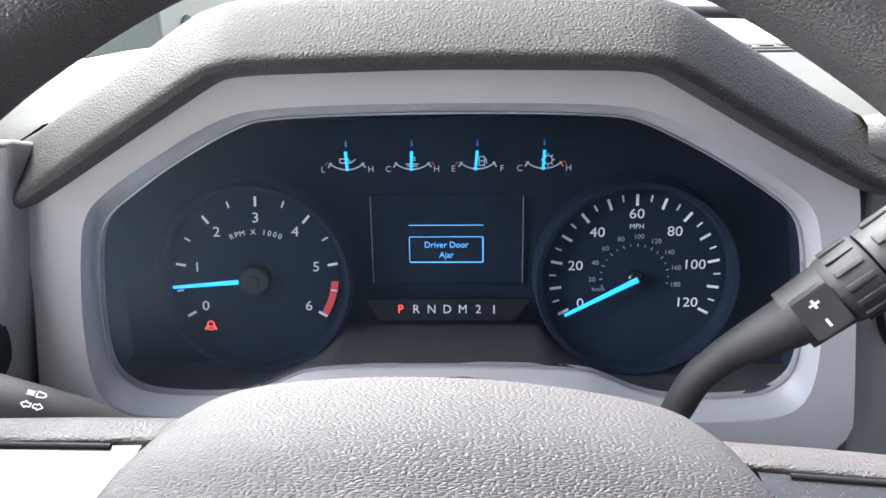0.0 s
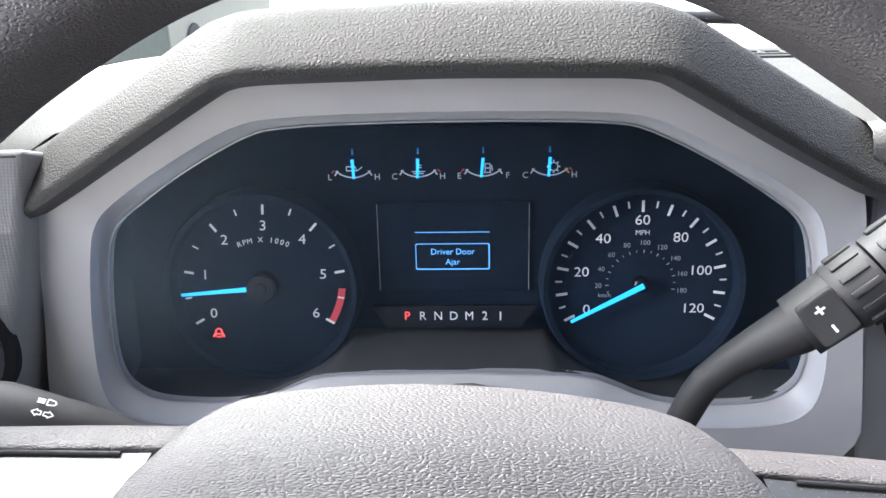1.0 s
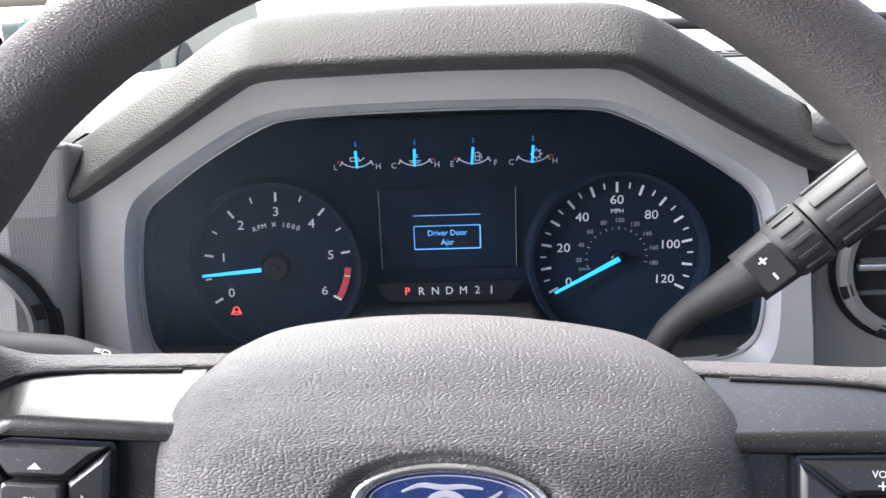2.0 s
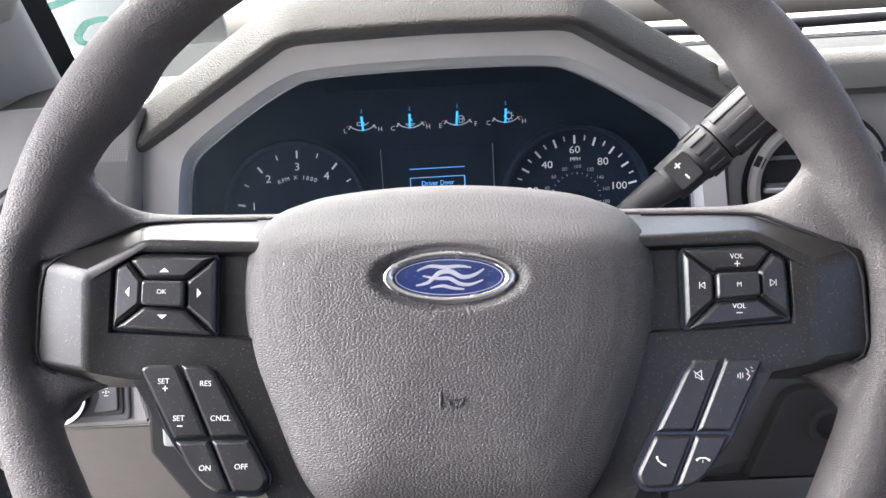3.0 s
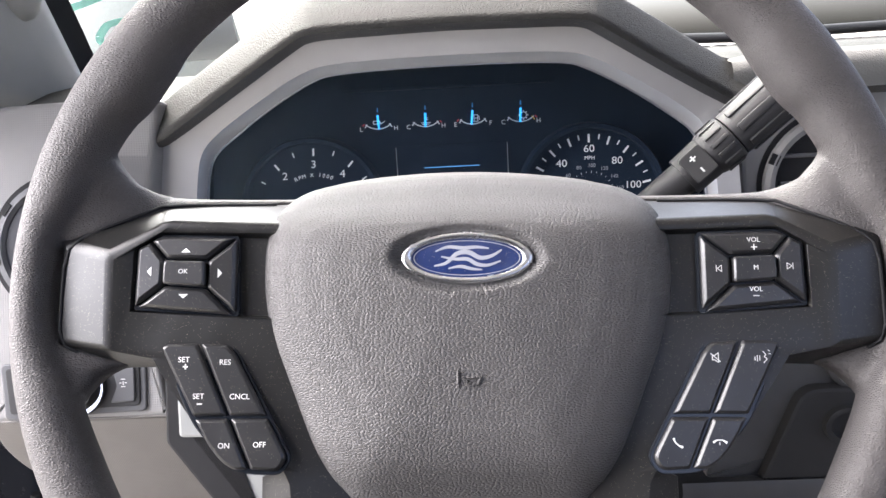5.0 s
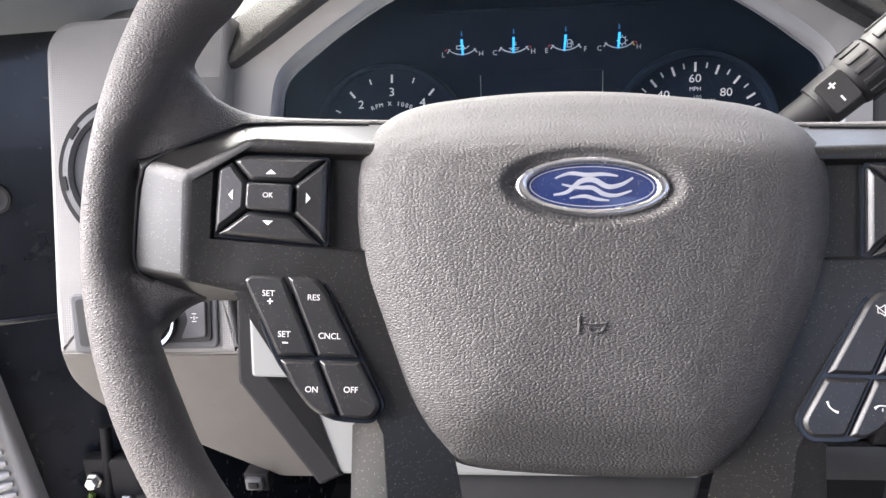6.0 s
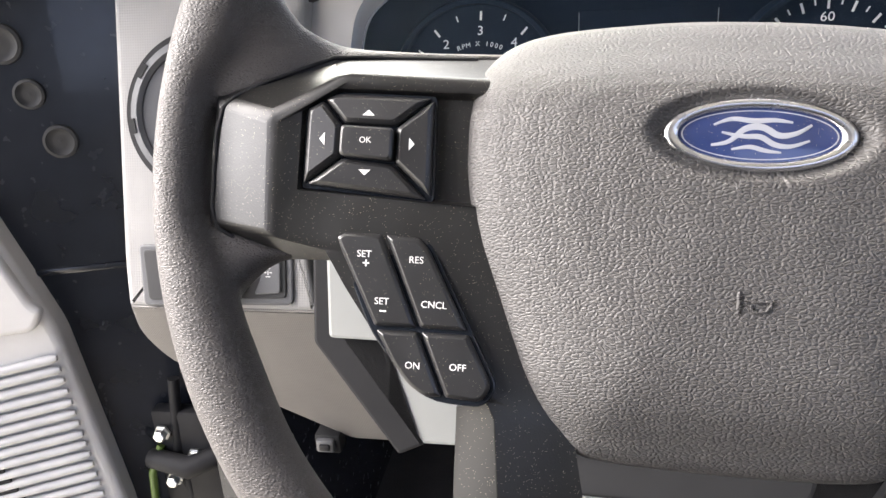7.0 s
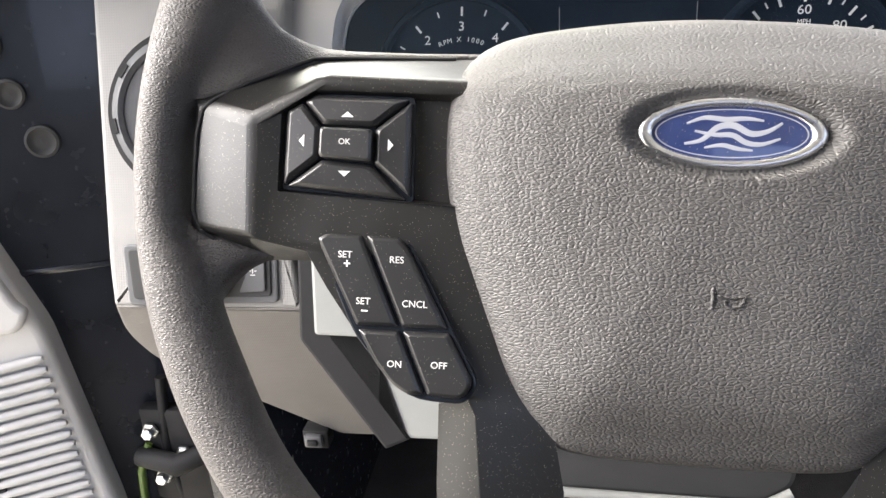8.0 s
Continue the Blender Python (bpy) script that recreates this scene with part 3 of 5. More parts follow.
    for x0, y0, x1, y1 in ((-1.9, -1.5, 1.9, -1.5), (-1.9, 1.0, -1.9, -2.6), (1.9, 1.0, 1.9, -2.6), (-2.0, -0.6, -3.6, -3.4), (2.0, -0.6, 3.6, -3.4), (-3.6, -3.4, -2.0, -2.4), (3.6, -3.4, 2.0, -2.4), (-1.6, -3.4, 1.6, -3.4)):
        bar(ox + x0, oy + y0, ox + x1, oy + y1, 0.7, 0.3, 0.2, bm=bm)
    part("telltale", bm, REDLAMP, d, "lit red door-ajar telltale", smooth=0)

    lean = Matrix.Translation((cx / 1000, 0, 0)) @ Matrix(((1, 0.06, 0, 0), (0, 1, 0, 0), (0, 0, 1, 0), (0, 0, 0, 1))) @ Matrix.Translation((-cx / 1000, 0, 0))
    for ob in d.children:
        if ob.name.split(".")[0] in ("tick", "numeral", "red_zone", "telltale"):
            ob.data.transform(lean)

    # speedometer
    cx = 113.4
    d = dial(c, "speedometer", cx, 0, "black speedometer dial with white numerals")
    for i in range(25):
        v = i * 5
        a = 208 - 1.958 * v
        if i % 2 == 0:
            tick(d, cx, 0, a, 42.8, 49.5, 1.6, 0.4, DIALINK)
        else:
            tick(d, cx, 0, a, 45.6, 49.5, 1.0, 0.4, DIALINK)
    for v in range(0, 121, 20):
        x, y = polar(cx, 0, 35.0 if v != 60 else 37.8, 208 - 1.958 * v)
        part("numeral", lettering(str(v), 8.2, x, y, 0.4, squash=1.1), DIALINK, d, smooth=0)
    part("numeral", lettering("MPH", 4.2, cx, 30.5, 0.4), DIALINK, d, smooth=0)
    part("numeral", lettering("km/h", 3.8, cx - 20.5, -7.5, 0.4), DIMINK, d, smooth=0)
    for k in range(20, 181, 20):
        a = 208 - 1.958 * k / 1.609
        x, y = polar(cx, 0, 24.5, a)
        part("numeral", lettering(str(k), 4.1, x, y, 0.4), DIMINK, d, smooth=0)
        tick(d, cx, 0, a, 18.4, 20.4, 0.55, 0.4, DIMINK)
        tick(d, cx, 0, a + 12.2, 18.8, 20.2, 0.4, 0.4, DIMINK)
    needle(d, cx, 0, 208, -1.0, 46, 3.0, 1.6, 6.5)
    hub = lathe([(0.001, 6.2), (3.4, 6.2), (4.4, 5.2), (4.6, 0)], 32)
    bmesh.ops.translate(hub, vec=(cx, 0, 0), verts=hub.verts)
    part("needle_hub", hub, GLOSSBLACK, d)

    # four small gauges under a glossy brow
    part("gauge_brow", box(-82, 88, 92, 94, -16, -6, 0.5), DIAL, c, "black ledge over the small gauges")
    for gx, lo, hi, lean, kind in ((-55.5, "L", "H", 93, 0), (-16.5, "C", "H", 88, 1), (22.0, "E", "F", 84, 2), (61.0, "C", "H", 86, 3)):
        g = part("small_gauge", box(gx - 19.3, gx + 19.3, 50, 78, -16.5, -15.7), DIAL, c, "small black gauge with a lit blue pointer")
        part("scale_arc", ring_bm(15.2, 16.0, -15.6, -15.4, gx, 77.5, 228, 312, 90), DIALINK, g, smooth=0)
        for a in (232, 308):
            part("scale_end", bar(*polar(gx, 77.5, 14.6, a), *polar(gx, 77.5, 18.2, a), 0.9, -15.6, 0.2), YELLOW if (kind == 3 and a == 308) else DIALINK, g, smooth=0)
        for a in (224.5, 315.5):
            if (a < 270 and kind in (0, 2)) or (a > 270 and kind in (1, 3)):
                part("scale_end", bar(*polar(gx, 77.5, 16.0, a), *polar(gx, 77.5, 18.2, a), 0.9, -15.6, 0.2), REDPRINT, g, smooth=0)
        part("numeral", lettering(lo, 5.2, gx - 14.3, 62.0, -15.6), DIALINK, g, smooth=0)
        part("numeral", lettering(hi, 5.2, gx + 14.3, 62.0, -15.6), DIALINK, g, smooth=0)
        bm = bmesh.new()
        if kind == 0:
            for q in ((-4, 66, 2.5, 66), (-4, 66, -4, 68.4), (2.5, 66, 5.5, 68.2), (-4, 68.4, 1, 68.4), (1, 68.4, 2.5, 66)):
                bar(gx + q[0], q[1], gx + q[2], q[3], 0.6, -15.6, 0.2, bm=bm)
        elif kind == 1:
            for q in ((0, 65.5, 0, 69.5), (0, 68.8, 2, 68.8), (0, 67.4, 2, 67.4), (-4, 65, 4, 65), (-3, 63.8, 3, 63.8)):
                bar(gx + q[0], q[1], gx + q[2], q[3], 0.6, -15.6, 0.2, bm=bm)
        elif kind == 2:
            for q in ((1, 64, 1, 69.2), (4, 64, 4, 69.2), (1, 69.2, 4, 69.2), (0.4, 64, 4.6, 64), (1, 66.6, 4, 66.6), (4.8, 68.4, 5.4, 65)):
                bar(gx + q[0], q[1], gx + q[2], q[3], 0.6, -15.6, 0.2, bm=bm)
        else:
            for k in range(8):
                bar(*polar(gx + 2.2, 67, 2.8, k * 45), *polar(gx + 2.2, 67, 3.9, k * 45), 0.9, -15.6, 0.2, bm=bm)
            for k in range(12):
                bar(*polar(gx + 2.2, 67, 2.5, k * 30), *polar(gx + 2.2, 67, 2.5, k * 30 + 32), 0.7, -15.6, 0.2, bm=bm)
        part("symbol", bm, DIALINK, g, smooth=0)
        needle(g, gx, 74, lean + 180, 1.0, 12.4, 1.8, 1.5, -13.5)
        # the pointer's soft glow, drawn as a short faintly emitting strip
        part("light_guide", slab([(gx - 0.6, 75.5), (gx + 0.6, 75.5), (gx + 0.3, 79), (gx - 0.3, 79)], -15.9, -15.3), NEEDLEDIM, g, "dim blue strip drawn for the glow above the pointer", smooth=0)

    # message display and gear row
    d = part("message_display", slab([(-42, -8), (49, -8), (49, 47), (-42, 47)], -16, -13, 0.6), DIAL, c, "dark message display with lit blue words")
    part("screen", slab([(-21, 0), (26, 0), (26, 44), (-21, 44)], -13, -12.7), LCDBG, d, smooth=0)
    part("rule", bar(-19.5, 28.5, 25.5, 28.5, 0.45, -12.6), LCD, d, smooth=0)
    bm = bmesh.new()
    fx0, fx1, fy0, fy1 = -19.5, 25.5, 5.0, 21.5
    o, i2 = rounded([(fx0, fy0), (fx1, fy0), (fx1, fy1), (fx0, fy1)], 1.2), rounded([(fx0 + 0.45, fy0 + 0.8), (fx1 - 0.8, fy0 + 0.8), (fx1 - 0.8, fy1 - 0.45), (fx0 + 0.45, fy1 - 0.45)], 1.0)
    loft([[(x, y, -12.6) for x, y in o], [(x, y, -12.5) for x, y in i2]], bm=bm)
    part("message_frame", bm, LCD, d, smooth=0)
    part("message", lettering("Driver Door", 5.4, 3, 16.2, -12.6, squash=0.95), LCD, d, smooth=0)
    part("message", lettering("Ajar", 5.4, 3, 9.8, -12.6, squash=0.95), LCD, d, smooth=0)
    for x in (-42, 49):
        part("divider", bar(x, -8, x, 46, 0.4, -12.9), DIMINK, c, smooth=0)
    g = part("gear_window", slab(rounded([(-46, -14), (-38, -28), (44, -28), (54, -14)], 2), -3, 0, 0.8), GLOSSBLACK, c, "glossy black gear position window")
    for i, ch in enumerate("PRNDM2"):
        part("gear_letter", lettering(ch, 7.6, -24.5 + 9.35 * i, -20.4, 0.2, squash=0.95), REDLAMP if i == 0 else DIALINK, g, smooth=0)
    part("gear_letter", bar(-24.5 + 9.35 * 6, -23.0, -24.5 + 9.35 * 6, -17.6, 0.9, 0.2), DIALINK, g, smooth=0)

    # the lens
    pts = smoothed([(x, z, 0) for x, z in both_sides(RING_GLASS)])
    bm = bmesh.new()
    bm.faces.new([bm.verts.new((p.x + 4.5, p.y - 740, 46 + 0.12 * (p.y - 706))) for p in pts])
    lens = part("lens", bm, GLASS, c, "clear moulded lens", smooth=0)
    lens.visible_shadow = False


instrument_cluster()


# ---- steering wheel ----
WU, WV, WN = Vector((0.9992, -0.0001, -0.03992)), Vector((0.03683, 0.3882, 0.92084)), Vector((0.0154, -0.92157, 0.3879))
WHEEL = Matrix((WU, WV, WN)).transposed().to_4x4()
WHEEL.translation = (0.0, 0.124, 0.765)


def blend(table, x):
    """Value at x by a table of (x, value), eased between its rows."""
    for (a, va), (b, vb) in zip(table, table[1:]):
        if x <= b:
            t = (x - a) / (b - a)
            t = t * t * (3 - 2 * t)
            return va + (vb - va) * t
    return table[-1][1]


def rim(wheel):
    # inner radius by the angle from the bottom (0) over the side (90) to the top (180)
    inner = [(0, 180), (54, 179.5), (65, 178.5), (75, 180), (84, 186.5), (96, 186.5), (104, 178), (110, 176.5), (115, 175), (121, 170.5), (126, 171), (132, 174), (145, 174.5), (160, 176.5), (180, 177)]
    loops, n = [], 160
    for k in range(n):
        a = 360 * k / n
        s = a if a <= 180 else 360 - a
        ri, ro = blend(inner, s), 205.2
        w, r, dep = (ro - ri) / 2, (ro + ri) / 2, 8 + (ro - ri) * 0.23
        dx, dy = math.sin(radians(a)), -math.cos(radians(a))
        loop = []
        for j in range(28):
            b = 2 * math.pi * j / 28
            cs, sn = math.cos(b), math.sin(b)
            q = 0.86
            rr = r + w * math.copysign(abs(cs) ** q, cs)
            loop.append((dx * rr - 1.5, -6 + dy * rr, -8 + dep * math.copysign(abs(sn) ** q, sn)))
        loops.append(loop)
    loops.append(loops[0])
    bm = loft(loops)
    bmesh.ops.remove_doubles(bm, verts=bm.verts, dist=0.01)
    # vinyl that flows from the rim along the spokes: place across, seam and outer line with their heights
    upper = [(78, 36.5, -29, 41.5, -37), (110, 35.8, -26, 41, -34), (134, 34.5, -22.5, 40.6, -29), (143, 31.5, -20, 40.8, -26), (150, 28.6, -16, 42, -21), (158, 25, -11, 45.5, -14), (165, 21.5, -8, 54, -9), (172, 18, -6, 66, -6), (181, 15, -5, 76, -5), (190, 12, -7, 78, -9)]
    under = [(140, -38.5, -15, -40.5, -22), (152, -39.5, -13, -41.5, -18), (161, -38, -11, -43, -14), (168, -35.5, -9, -47, -11), (175, -33, -7, -55, -8), (183, -31, -6, -68, -7), (190, -29, -8, -70, -10)]
    for side in (-1, 1):
        for table, sg in ((upper, 1), (under, -1)):
            rows = []
            for x, vs, ns, vt, nt in table:
                rows.append([(side * x, vs - sg * 4, ns - 6), (side * x, vs + sg * 0.6, ns - 0.6), (side * x, vs + sg * 1.4, ns + 0.8), (side * x, vs * 0.45 + vt * 0.55, ns * 0.5 + nt * 0.5 + 1.5),
                             (side * x, vt - sg * 1.2, nt + 0.6), (side * x, vt, nt - 3), (side * x, vt - sg * 1.5, nt - 16), (side * x, vs - sg * 4, ns - 26)])
            loft(rows, cap_first=True, cap_last=True, bm=bm)
    skin = part("rim", bm, RIM, wheel, "grained black vinyl rim with thicker thumb grips", smooth=60)
    # one continuous skin over rim and spoke roots
    fuse = skin.modifiers.new("fuse", "REMESH")
    fuse.mode, fuse.voxel_size, fuse.use_smooth_shade = "VOXEL", 0.0012, True
    ease = skin.modifiers.new("ease", "SMOOTH")
    ease.factor, ease.iterations = 0.5, 24


HUB_HALF = [(0, 45), (14, 44.8), (28, 44.2), (48, 42.6), (64, 40.5), (75, 37.5), (83, 33), (88.5, 26), (91.3, 14), (91.6, 0), (91, -12), (87.4, -30), (80.8, -46), (73.8, -63), (66.8, -79.5), (61.2, -90.5), (55.8, -98.5), (50, -104.5), (36, -106.5), (18, -107), (0, -107.2)]


def hub(wheel):
    outline = [(p.x, p.y) for p in resample([(p.x, p.y) for p in smoothed([(x, y, 0) for x, y in both_sides(HUB_HALF)], 1)], 220)]
    # rows: height, sideways scale, upper scale, lower scale
    rows = [(-48, 0.955, 1.245, 0.93), (-36, 0.985, 1.19, 0.97), (-25, 0.995, 1.11, 0.99), (-16, 1.0, 1.05, 1.0), (-10, 1.0, 0.985, 1.0), (-5, 0.995, 0.89, 0.995), (-1.5, 0.978, 0.80, 0.98), (1.6, 0.945, 0.72, 0.95), (5.2, 0.88, 0.64, 0.88), (8.8, 0.78, 0.55, 0.78), (12.0, 0.64, 0.45, 0.64), (14.2, 0.47, 0.33, 0.47), (15.6, 0.28, 0.19, 0.28), (16.1, 0.1, 0.06, 0.1), (16.2, 0.001, 0.001, 0.001)]
    fine = []
    for a, b in zip(rows, rows[1:]):
        m = 8 if a[0] > 4 else 4 if a[0] > -3 else 2
        for k in range(m):
            t = k / m
            fine.append(tuple(x + (y - x) * t for x, y in zip(a, b)))
    fine.append(rows[-1])
    loops = []
    for h, su, st, sb in fine:
        row = []
        for u, v in outline:
            uu, vv = u * su, v * (st if v > 0 else sb)
            hh = h
            if h > -2:
                d = math.hypot(uu / 29.5, (vv - 4.0) / 12.8)
                k = max(0.0, min(1.0, (1.15 - d) / 0.15))
                k = k * k * (3 - 2 * k)
                hh = h + (min(h, 11.2) - h) * k if d < 1.15 else h
            lean = max(0.0, -70 - vv)
            hh -= 0.25 * lean * min(1.0, lean / 24)
            row.append((uu, vv, hh))
        loops.append(row)
    part("airbag_cover", loft(loops, cap_last=True), PAD, wheel, "grained grey vinyl airbag cover", smooth=70)
    # horn mark
    t = part("horn_mark", tube([(-4.3, -43.6, 15.0), (-4.3, -47, 14.8), (-4.3, -50.4, 14.4)], 0.5, 6), PAD, wheel, "raised horn symbol", smooth=60)
    part("bell", tube([(-2.6, -46.2, 14.85), (1, -46.7, 14.85), (5.6, -46.2, 14.85)], 0.45, 6), PAD, t, smooth=60)
    part("bell", tube([(-0.6, -47.6, 14.75), (-0.4, -49.2, 14.55), (1.2, -49.9, 14.5), (3.6, -49.4, 14.55), (4.8, -48.0, 14.7), (5.2, -46.6, 14.8)], 0.45, 6), PAD, t, smooth=60)


def badge(wheel):
    """Oval badge, its mark drawn as plain silver strokes."""
    def oval(a, b, z, n=72):
        return [(a * math.cos(2 * math.pi * k / n), 4 + b * math.sin(2 * math.pi * k / n), z) for k in range(n)]
    bm = loft([oval(28.6, 11.6, 8.5), oval(28.6, 11.6, 11.2), oval(28.3, 11.3, 12.0), oval(27.6, 10.7, 12.7), oval(26.4, 9.9, 13.0), oval(24.8, 8.9, 12.7), oval(24.0, 8.4, 12.0), oval(23.7, 8.1, 11.0)])
    b = part("badge", bm, BRUSHED, wheel, "oval badge with a satin chrome ring and blue field", smooth=60)
    rows = [oval(24.0 * s, 8.4 * s, 11.3 + 0.8 * (1 - s * s)) for s in (1, 0.8, 0.5, 0.25)]
    part("field", loft(rows, cap_last=True), BLUE, b, "dark blue enamel field", smooth=60)
    part("field_line", loft([oval(22.9, 7.6, 11.42), oval(22.9, 7.6, 11.52), oval(22.5, 7.3, 11.54), oval(22.5, 7.3, 11.4)]), SILVER, b, "thin silver line", smooth=60)

    def height(p):
        return 11.36 + 0.8 * (1 - min(1, math.hypot(p.x / 24, (p.y - 4) / 8.4)) ** 2)
    # brush strokes: points across and up, and the widest half width
    strokes = [
        ([(-13.5, 6.8), (-8.0, 9.2), (-2.0, 8.0), (4.0, 8.8), (9.5, 8.0)], 0.8),
        ([(-14.0, 0.6), (-8.5, 1.4), (-4.5, 6.2), (1.0, 6.8), (5.5, 3.4), (11.0, 4.6), (15.0, 7.4)], 1.0),
        ([(-11.0, 4.6), (-5.0, 3.2), (0.5, 3.8), (4.0, 1.0), (9.0, 0.4), (14.5, 2.6)], 0.85),
        ([(-8.0, -0.6), (-2.5, 0.6), (1.5, -0.8), (6.5, -1.2)], 0.7),
    ]
    for s, wide in strokes:
        pts = [p for a, c in zip(s, s[1:]) for p in (Vector(a).lerp(Vector(c), k / 5) for k in range(5))] + [Vector(s[-1])]
        for _ in range(5):
            pts = [pts[0]] + [(pts[i - 1] + pts[i] * 2 + pts[i + 1]) / 4 for i in range(1, len(pts) - 1)] + [pts[-1]]
        left, ridge, right = [], [], []
        for i, p in enumerate(pts):
            d = (pts[min(i + 1, len(pts) - 1)] - pts[max(i - 1, 0)]).normalized()
            w = wide * (0.35 + 0.65 * math.sin(math.pi * (i + 0.5) / len(pts)))
            n = Vector((-d.y, d.x)) * w
            left.append((p.x + n.x, p.y + n.y, height(p)))
            ridge.append((p.x, p.y, height(p) + 0.16))
            right.append((p.x - n.x, p.y - n.y, height(p)))
        part("flourish", loft([left, ridge, right], closed=False), SILVER, b, "silver stroke", smooth=60)


def key(parent, name, outline, lo, hi, bevel, flip, radius=0.8, tilt=None):
    """One push key; flip mirrors it to the other spoke."""
    bm = cushion(outline, lo, hi, bevel, radius, flip, tilt)
    return part(name, bm, KEYCAP, parent, smooth=35)


def spoke(wheel, side):
    """Spoke cover with its pad of five keys and its four lower keys; drawn for the driver's left, mirrored by side."""
    f = -side

    def poly(bm, *faces):
        for face in faces:
            bm.faces.new([bm.verts.new((f * x, y, z)) for x, y, z in face])
    o0, o1, o2, o3 = (-185.5, -31, -5.5), (-184.5, 14.8, -4), (-143, 34.2, -22), (-84, 36.5, -29)
    b0, f1, f2, f3 = (-158.5, -34, 2.2), (-159.5, 7.5, 2.5), (-134, 23.4, 1.5), (-84, 21.8, 0.5)
    p0, p1, p1b, p2, p3, p4 = (-149.8, -17.4, 0.5), (-149.4, 10.4, 0.5), (-147.6, 13.4, 0.5), (-137, 18.3, 0.5), (-84, 17.2, 0), (-84, -20.9, 0)
    q = [(x + (1.2 if x < -90 else 0), y + (1.2 if y < 0 else -1.2), -5) for x, y, z in (p0, p1, p1b, p2, p3, p4)]
    # the face below the pad runs on into the arm beside the hub: outer and inner edge, row by row
    rows = [(p0, (-72, -21.4, -1.5)), (b0, (-71, -34, -2)), ((-138.5, -38, 0.3), (-70.5, -41, -2.4)), ((-131, -50, -0.4), (-69.5, -52, -3)),
            ((-121, -64, -1), (-63, -66, -4.4)), ((-102, -79, -1.4), (-57, -80, -6)), ((-80, -86, -1.4), (-53, -90, -7)), ((-77, -92, -1.6), (-50, -98, -8)), ((-74.5, -118, -2.4), (-46, -118, -10.5)), ((-70, -155, -3.4), (-46, -155, -13)), ((-66, -190, -4.4), (-46, -190, -15))]
    b1, l0, l1, l2 = rows[2][0], (-183, -36, -18), (-158, -42, -18), (-136, -41.5, -14)
    bm = bmesh.new()
    poly(bm, (o0, o1, f1, b0), (o1, o2, f2, f1), (o2, o3, f3, f2),
         (b0, f1, p1, p0), (f1, f2, p2, p1b, p1), (f2, f3, p3, p2),
         (p0, p1, q[1], q[0]), (p1, p1b, q[2], q[1]), (p1b, p2, q[3], q[2]), (p2, p3, q[4], q[3]), (p0, q[0], q[5], p4),
         (q[0], q[1], q[2], q[3], q[4], q[5]), (o0, b0, l1, l0), (b0, b1, l2, l1),
         (o0, o1, (-182, 14, -26), (-184, -26, -26)), (o0, l0, (-184, -30, -26)))
    share = (0, 0.25, 0.5, 0.72, 0.9, 1.0)
    for (a, c), (d, g) in zip(rows, rows[1:]):
        for s, t in zip(share, share[1:]):
            quad = [Vector(a).lerp(Vector(c), s), Vector(a).lerp(Vector(c), t), Vector(d).lerp(Vector(g), t), Vector(d).lerp(Vector(g), s)]
            poly(bm, [tuple(v) for v in quad])
    # the arm's outer flank
    flank = [((-77, -92, -1.6), (-91, -90, -9.4)), ((-74.5, -118, -2.4), (-90.5, -118, -8.8)), ((-70, -155, -3.4), (-88, -155, -8.2)), ((-66, -190, -4.4), (-85, -190, -7.6))]
    for (a, c), (d, g) in zip(flank, flank[1:]):
        poly(bm, (a, d, g, c), (c, g, (g[0], g[1], -46), (c[0], c[1], -46)))
    poly(bm, ((-80, -86, -1.4), (-77, -92, -1.6), (-91, -90, -9.4)))
    bmesh.ops.remove_doubles(bm, verts=bm.verts, dist=0.05)
    bmesh.ops.recalc_face_normals(bm, faces=bm.faces)
    big = [Vector((f * x, y, z)) for x, y, z in (o0, o1, o2, o3, f1, f2, f3, b0, l0, l1)]
    on = {v for v in bm.verts if any((v.co - q).length < 0.1 for q in big)}
    es = [e for e in bm.edges if len(e.link_faces) == 2 and e.calc_face_angle(0) > radians(8) and e.verts[0] in on and e.verts[1] in on]
    bmesh.ops.bevel(bm, geom=es, offset=6.5, segments=6, affect="EDGES", profile=0.5, clamp_overlap=True)
    es = [e for e in bm.edges if len(e.link_faces) == 2 and e.calc_face_angle(0) > radians(24)]
    bmesh.ops.bevel(bm, geom=es, offset=1.6, segments=3, affect="EDGES", profile=0.5, clamp_overlap=True)
    c = part("spoke_cover", bm, SATIN, wheel, "dusty satin charcoal plastic spoke cover", smooth=40)

    # dark joint between the cover and the rim's skin
    joint = [(-92, 36.1, -27.2), (-123, 35.7, -25), (-136, 35.2, -22.6), (-145, 34.0, -19), (-155, 28.1, -13), (-165.8, 22.2, -8), (-176.7, 15.6, -4.2), (-180.4, 11.4, -3.2), (-182.4, 3.2, -3.4), (-183, -9.5, -4.2), (-183.2, -24.7, -4.6), (-180.6, -31.9, -5.2), (-175.7, -35, -7.1)]
    part("joint", tube([(f * x, y, z) for x, y, z in joint], 0.9, 8), RUBBER, c, "dark joint line", smooth=60)

    # five-way pad
    O = [(-147.6, -14.8), (-147.2, 11.0), (-136.5, 16.4), (-103.4, 15.4), (-102.8, -18.8)]
    I = [(-134.4, -5.2), (-134.2, 5.2), (-116.0, 4.6), (-115.8, -6.6)]
    part("pad_base", slab([(f * x, y) for x, y in rounded([(-149, -16.5), (-148.6, 11.6), (-137, 17.6), (-102.2, 16.6), (-101.6, -19.8)], 1.5, 3)], -6, -1.6, 0.4), GLOSSBLACK, c, smooth=35)
